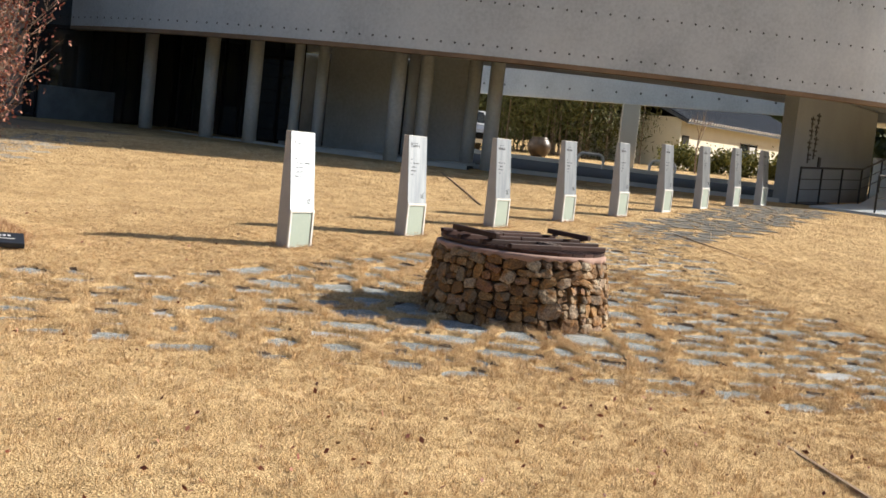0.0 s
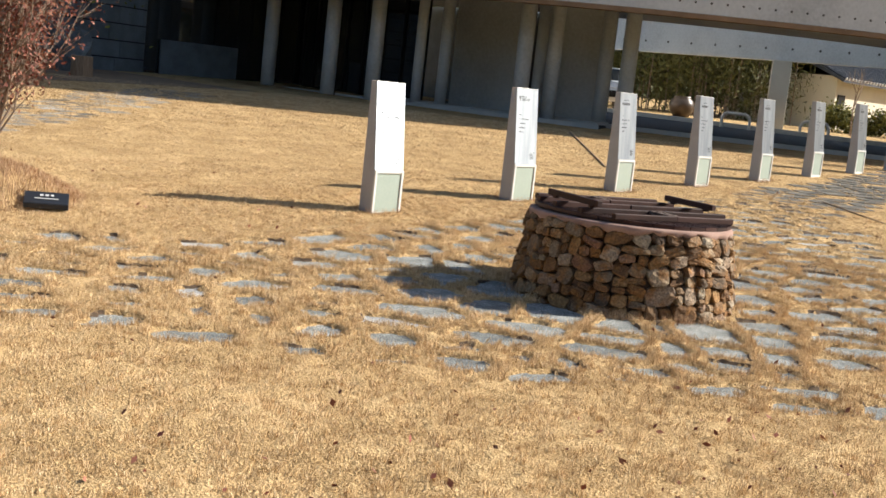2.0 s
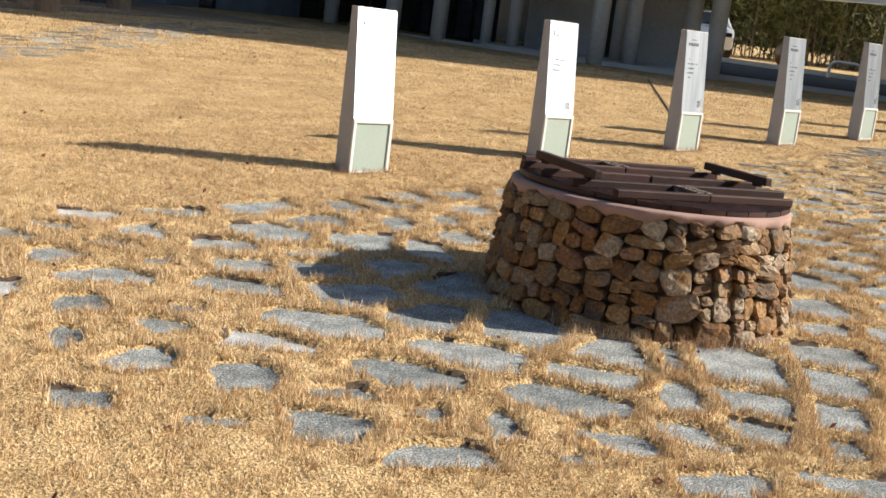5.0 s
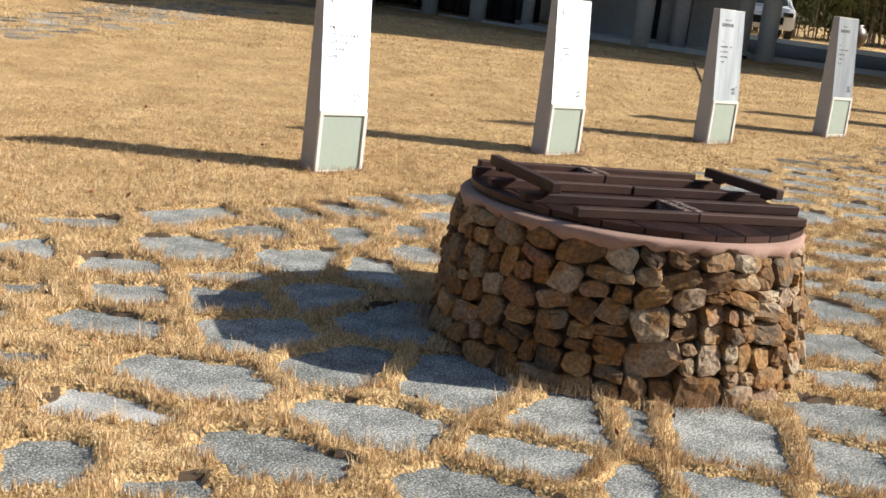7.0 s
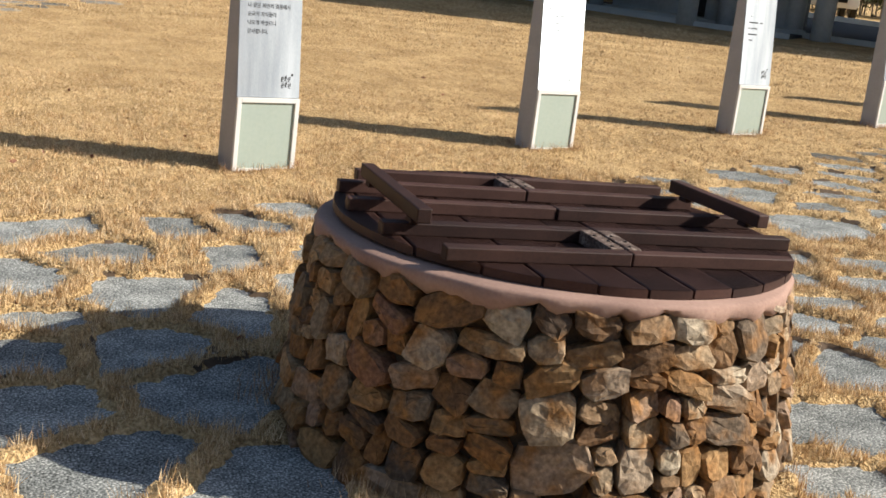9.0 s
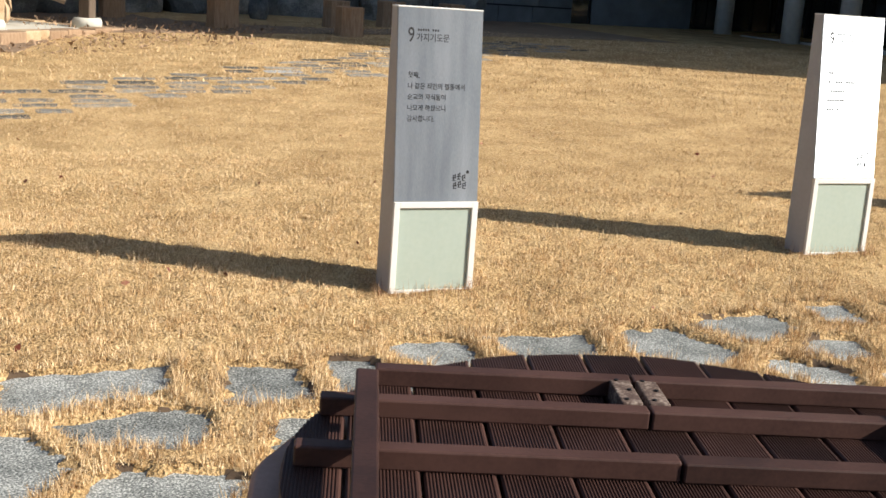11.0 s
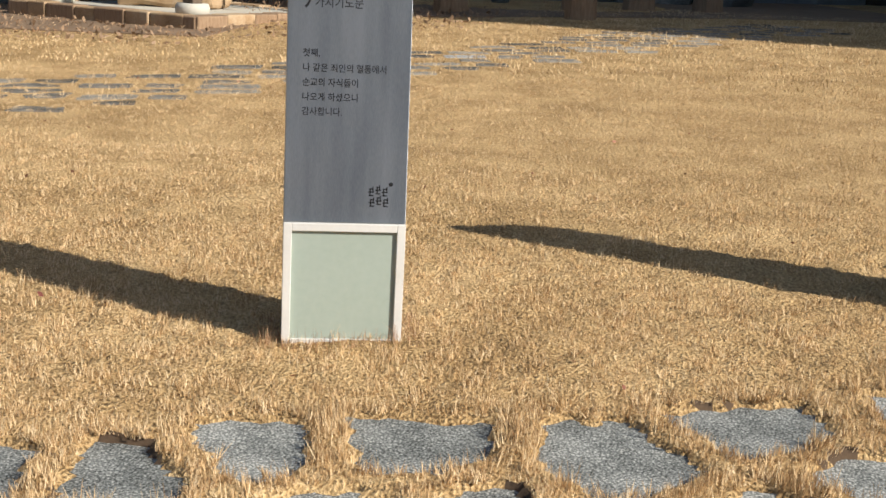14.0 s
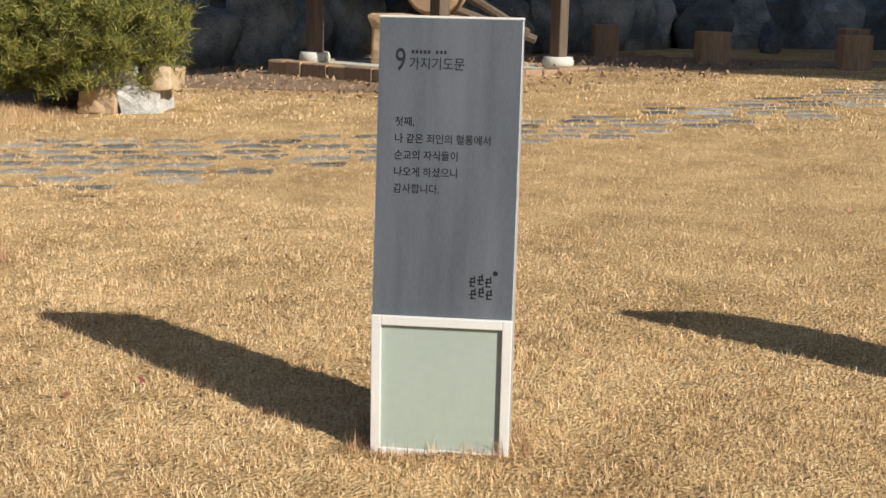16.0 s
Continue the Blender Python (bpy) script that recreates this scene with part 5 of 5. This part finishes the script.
    for a, b in (((0.35, -0.1, 0.95), (1.35, -0.45, 0.45)), ((0.25, 0.1, 0.7), (1.3, 0.2, 0.35)), ((-0.6, 0, 1.0), (0.9, 0.1, 1.02))):
        bm = bmesh.new()
        tube(bm, a, b, 0.06, 0.055, 8)
        part("timber_arm", bm, M_TIMBER, mill)


pavilion()
dirt = strip("bare_earth", (-6.5, 19.4), (1.6, 20.0), 9.0, M_DIRT, -0.2, 0.012, "bare brown earth with dry litter round the pavilion", "earth")
dirt2 = strip("bare_earth", (1.75, 22.9), (10.5, 27.3), 8.0, M_DIRT, -0.2, 0.010, "bare brown earth in the shade before the rockery", "earth")


def litter(n, rs, size=0.07, aspect=0.45):
    x, y = rs.uniform(-6, 4, n), rs.uniform(18.9, 25, n)
    ok = y > 19.0 + 1.2 * np.maximum(0, x - 1.2) + rs.normal(0, 0.25, n)
    P = np.stack([x[ok], y[ok], ground_z(x[ok], y[ok]) + 0.02], -1)
    return leaf_cloud(P, 1, 0.005, size, rs, aspect, 0.0)


leaves("leaf_litter", litter(3500, np.random.RandomState(1)), M_STUMP, None, "scattered dry leaves and straw on bare earth", "stuff")


def stump(x, y, h, w, turn, dark=False):
    rng = random.Random(int(x * 31))
    bm = bmesh.new()
    sides = 9
    rings = []
    ks = [rng.uniform(0.88, 1.1) for _ in range(sides)]
    for f, z in ((1.05, -0.05), (1.0, h * 0.3), (0.97, h * 0.7), (1.0, h - 0.01), (0.95, h)):
        rings.append([bm.verts.new((w / 2 * f * ks[i] * math.cos(2 * math.pi * i / sides), w / 2 * f * ks[i] * math.sin(2 * math.pi * i / sides), z)) for i in range(sides)])
    for a, b in zip(rings, rings[1:]):
        for i in range(sides):
            bm.faces.new((a[i], a[(i + 1) % sides], b[(i + 1) % sides], b[i]))
    bm.faces.new(rings[-1])
    bm.faces.new(rings[0][::-1])
    ob = link_mesh("log_stool", bm, M_STUMP)
    ob.matrix_basis = pose(x, y, gz(x, y), 0, 0, turn)
    tagged(ob, "upright sawn log used as a stool on bare earth", "stool", "log stools")


for x, y, h, w, t in ((1.25, 25.7, 0.45, 0.42, 10), (3.13, 24.75, 0.42, 0.46, 50), (5.06, 24.3, 0.42, 0.46, 80), (4.75, 25.9, 0.42, 0.44, 15), (5.6, 26.6, 0.42, 0.46, 120), (6.6, 27.0, 0.42, 0.44, 30)):
    stump(x, y, h, w, t)
boulder(3.4, 27.0, 0.6, 0.4, 0.6, random.Random(6), M_ROCK, "squat grey stone among the log stools")


# ---- hedge, house and hill behind the building ----
def hedge():
    rs = np.random.RandomState(12)
    n = 520
    t = rs.uniform(0, 0.68, n)
    x = 28.5 + 12.5 * t + rs.normal(0, 0.8, n)
    y = 44.5 - 9.5 * t + rs.normal(0, 0.8, n) + 1.5
    z = ground_z(x, y) + 4.6 * np.sqrt(rs.uniform(0, 1, n))
    leaves("bamboo_hedge", leaf_cloud(np.stack([x, y, z], -1), 110, 0.45, 0.28, rs, 0.16, 0.6), M_BAMBOO, None, "tall yellow-green bamboo thicket behind the yard", "stuff")
    bm = bmesh.new()
    rng = random.Random(1)
    for k in range(90):
        f = rng.uniform(0, 0.68)
        px, py = 28.5 + 12.5 * f + rng.uniform(-1, 1), 46.0 - 9.5 * f + rng.uniform(-1, 1)
        tube(bm, (px, py, gz(px, py)), (px + rng.uniform(-0.4, 0.4), py, gz(px, py) + 5), 0.03, 0.015, 5)
    tagged(link_mesh("bamboo_canes", bm, M_TWIG), "thin upright bamboo canes in the thicket", "bamboo", kind="stuff")


hedge()


def urn(x, y):
    z = gz(x, y)
    bm = lathe_bm([(0.28, 0), (0.42, 0.2), (0.48, 0.4), (0.4, 0.62), (0.3, 0.7), (0.33, 0.76)], 24)
    ob = link_mesh("earthen_jar", bm, M_JAR, smooth=True)
    ob.matrix_basis = pose(x, y, z)
    tagged(ob, "big round dark-brown earthenware jar by the hedge", "jar")


urn(30.6, 37.2)


def house():
    """Low cream house with a tiled roof."""
    a, b = Vector((39.1, 38.0)), Vector((52.0, 42.1))
    d = (b - a).normalized()
    ang = math.degrees(math.atan2(d.y, d.x))
    L = (b - a).length
    z = 1.15
    ob = empty("house", pose(a.x, a.y, z, 0, 0, ang), "low cream-walled house with a dark tiled roof", "house")
    part("wall", box_bm(0, L, 0, 5, -0.4, 2.35), M_WHITEWALL, ob, "cream plaster wall")
    bm = bmesh.new()
    e = 0.55
    prof = [(-e, 2.1), (-e, 2.22), (2.5, 3.55), (5 + e, 2.22), (5 + e, 2.1), (2.5, 3.38)]
    ends = [[bm.verts.new((x, yy, zz)) for yy, zz in prof] for x in (-e, L + e)]
    for i in range(6):
        bm.faces.new((ends[0][i], ends[1][i], ends[1][(i + 1) % 6], ends[0][(i + 1) % 6]))
    bm.faces.new(ends[0])
    bm.faces.new(ends[1][::-1])
    roof = part("roof", bm, M_TILE, ob, "dark blue-grey tiled roof")
    for k in range(int((L + 2 * e) / 0.28)):
        x = -e + 0.14 + 0.28 * k
        bm = bmesh.new()
        tube(bm, (x, -e - 0.02, 2.25), (x, 2.5, 3.6), 0.06, 0.06, 6)
        part("roof_tile", bm, M_TILE, roof)
        bm = bmesh.new()
        tube(bm, (x, -e - 0.05, 2.235), (x, -e - 0.021, 2.25), 0.07, 0.07, 8)
        part("tile_end", bm, M_WHITE, roof)
    win = part("window", box_bm(6.4, 8.3, -0.03, 0.02, 0.85, 1.6), M_DARKGLASS, ob, "dark window")
    for xx in (6.34, 7.32, 8.3):
        part("window_frame", box_bm(xx, xx + 0.06, -0.05, -0.031, 0.80, 1.65), M_TIMBER, win)
    part("window_sill", box_bm(6.3, 8.4, -0.09, -0.031, 0.74, 0.80), M_TIMBER, win)
    part("blind", box_bm(7.5, 8.15, -0.036, -0.031, 0.95, 1.5), M_KERB, win, "pale blind behind the glass")
    part("vent", box_bm(0.2, 0.85, -0.04, 0.02, 1.1, 1.6, bevel=0.02), M_BLACK, ob, "dark opening")


house()


def low_shrubs():
    rs = np.random.RandomState(5)
    t = rs.uniform(0, 1, 120)
    x, y = 36.6 + 4.6 * t + rs.normal(0, 0.2, 120), 36.0 - 3.0 * t + rs.normal(0, 0.2, 120)
    z = ground_z(x, y) + rs.uniform(0.1, 0.85, 120)
    leaves("low_hedge", leaf_cloud(np.stack([x, y, z], -1), 120, 0.16, 0.12, rs, 0.5), M_PINE, None, "low dark evergreen hedge before the house", "stuff")


low_shrubs()


def sapling(x, y, h, seed):
    rng = random.Random(seed)
    ob = empty("bare_sapling", pose(x, y, gz(x, y)), "thin leafless young tree before the house", "tree", "bare saplings")
    bm = bmesh.new()

    def grow(p, d, ln, r, depth):
        q = p + d * ln
        tube(bm, p, q, r, r * 0.65, 5)
        if depth:
            for _ in range(3):
                nd = (d + Vector((rng.uniform(-0.7, 0.7), rng.uniform(-0.7, 0.7), rng.uniform(-0.1, 0.5)))).normalized()
                grow(q, nd, ln * rng.uniform(0.55, 0.8), r * 0.6, depth - 1)

    grow(Vector((0, 0, -0.05)), Vector((rng.uniform(-0.1, 0.1), 0, 1)), h * 0.42, 0.035, 3)
    part("trunk", bm, M_TWIG, ob)


sapling(35.2, 33.2, 2.4, 3)
sapling(38.6, 30.8, 2.2, 8)


# dark woods all round, so that no bare horizon shows
def woods():
    rs = np.random.RandomState(20)
    n = 2600
    a = rs.uniform(0, 2 * np.pi, n)
    r = rs.uniform(62, 84, n)
    x, y = 20 + r * np.cos(a), 20 + r * np.sin(a)
    z = ground_z(x, y) + rs.uniform(0, 1, n) ** 0.7 * (7 + 5 * np.sin(a * 7) + 0.35 * (r - 62))
    leaves("woods", leaf_cloud(np.stack([x, y, z], -1), 60, 1.5, 1.1, rs, 0.6), M_BAMBOO, None, "distant wooded hillside round the grounds", "stuff")


woods()


def hill():
    bm = bmesh.new()
    rings = []
    for r, z in ((80, 0.0), (110, 9.0), (170, 26.0), (190, -2.0)):
        rings.append([bm.verts.new((20 + r * math.cos(2 * math.pi * i / 96), 20 + r * math.sin(2 * math.pi * i / 96), z * (1 + 0.25 * math.sin(i * 0.45) + 0.1 * math.sin(i * 1.3)))) for i in range(96)])
    for p, q in zip(rings, rings[1:]):
        for i in range(96):
            bm.faces.new((p[i], p[(i + 1) % 96], q[(i + 1) % 96], q[i]))
    tagged(link_mesh("backdrop", bm, M_BAMBOO, smooth=True), "low wooded hills around the grounds", "hill", kind="structure")


hill()

# evergreen screen behind the rockery
rs = np.random.RandomState(30)
t = rs.uniform(0, 1, 420)
sx, sy = -9 + 17 * t + rs.normal(0, 0.5, 420), 22.2 + 9.5 * t + 1.6 + rs.normal(0, 0.5, 420)
leaves("evergreen_screen", leaf_cloud(np.stack([sx, sy, ground_z(sx, sy) + rs.uniform(0.3, 4.5, 420)], -1), 90, 0.42, 0.16, rs, 0.45), M_PINE, None, "dense dark evergreens behind the rockery", "stuff")

# thin seams where the turf was cut; the second strip paints a dark shadow
for a, b in (((15.0, 21.4), (11.9, 15.8)), ((5.76, 4.86), (5.0, 3.3)), ((13.6, 13.1), (12.4, 9.7))):
    strip("turf_strip", a, b, 0.022, M_DIRT, -0.05, 0.020, "narrow brown strip in the turf, two cut seams and one painted shadow", "turf seam", 12)


def fallen_leaves():
    """Curled brown leaves lying in the near lawn."""
    rs = np.random.RandomState(41)
    n = 300
    x, y = rs.normal(4.6, 1.8, n), rs.normal(4.2, 1.0, n)
    x2, y2 = rs.uniform(0, 14, 260), rs.uniform(2, 17, 260)
    x, y = np.concatenate([x, x2]), np.concatenate([y, y2])
    ok = ~look_up(MASK, x, y) & (np.hypot(x - WELL[0], y - WELL[1]) > 0.9)
    x, y = x[ok], y[ok]
    P = np.stack([x, y, ground_z(x, y) + turf_h(x, y) + 0.01], -1)
    return leaf_cloud(P, 1, 0.003, 0.032, rs, 0.6, -0.2, 0.3)


leaves("fallen_leaves", fallen_leaves(), M_REDLEAF, None, "small curled brown leaves scattered on the lawn", "stuff")
leaves("dry_straw", litter(9000, np.random.RandomState(6), 0.05, 0.14), M_RANK, None, "dry straw and clippings strewn over the bare earth", "stuff")


def rank_grass(name, xs, ys, height, width, rs, label):
    """Uncut blades where the mower does not reach."""
    n = len(xs)
    h = height * rs.uniform(0.35, 1.1, n)
    a, d, lean = rs.uniform(0, 6.28, n), rs.uniform(0, 6.28, n), np.abs(rs.normal(0, 0.4, n))
    z = ground_z(xs, ys) + turf_h(xs, ys) * 0.6
    V = np.zeros((n, 3, 3))
    V[:, 0] = np.stack([xs - width * np.cos(a), ys - width * np.sin(a), z], -1)
    V[:, 1] = np.stack([xs + width * np.cos(a), ys + width * np.sin(a), z], -1)
    V[:, 2] = np.stack([xs + h * lean * np.cos(d), ys + h * lean * np.sin(d), z + h], -1)
    return tagged(new(name, raw_mesh(name, V.reshape(-1, 3), np.arange(3 * n, dtype=np.int32), 3, M_RANK)), label, "grass", kind="stuff")


def pillar_skirt():
    rs = np.random.RandomState(52)
    X, Y = [], []
    for i in range(5):
        p = P1 + Vector((2.12, 1.0)) * i - Vector((0.0205, 0.0135)) * i * i
        n = 900
        u, v = rs.uniform(-PW / 2 - 0.07, PW / 2 + 0.07, n), rs.uniform(-0.085, DEPTH + 0.07, n)
        out = (np.abs(u) > PW / 2 + 0.004) | (v < -0.016) | (v > DEPTH + 0.004)
        u, v = u[out], v[out]
        c, k = math.cos(radians(21.9)), math.sin(radians(21.9))
        X.append(p.x + u * c - v * k)
        Y.append(p.y + u * k + v * c)
    rank_grass("uncut_grass", np.concatenate(X), np.concatenate(Y), 0.075, 0.0014, rs, "uncut reddish-brown grass round the feet of the pillars")


def well_skirt():
    rs = np.random.RandomState(53)
    n = 2600
    a = rs.uniform(0, 2 * np.pi, n)
    keep = (np.sin(3 * a + 1) + np.sin(7 * a) + rs.normal(0, 0.5, n)) > 0.25
    a = a[keep]
    r = 0.80 + np.abs(rs.normal(0, 0.04, len(a)))
    rank_grass("uncut_grass", WELL[0] + r * np.cos(a), WELL[1] + r * np.sin(a), 0.07, 0.0014, rs, "dry uncut grass at the foot of the well")


pillar_skirt()
well_skirt()
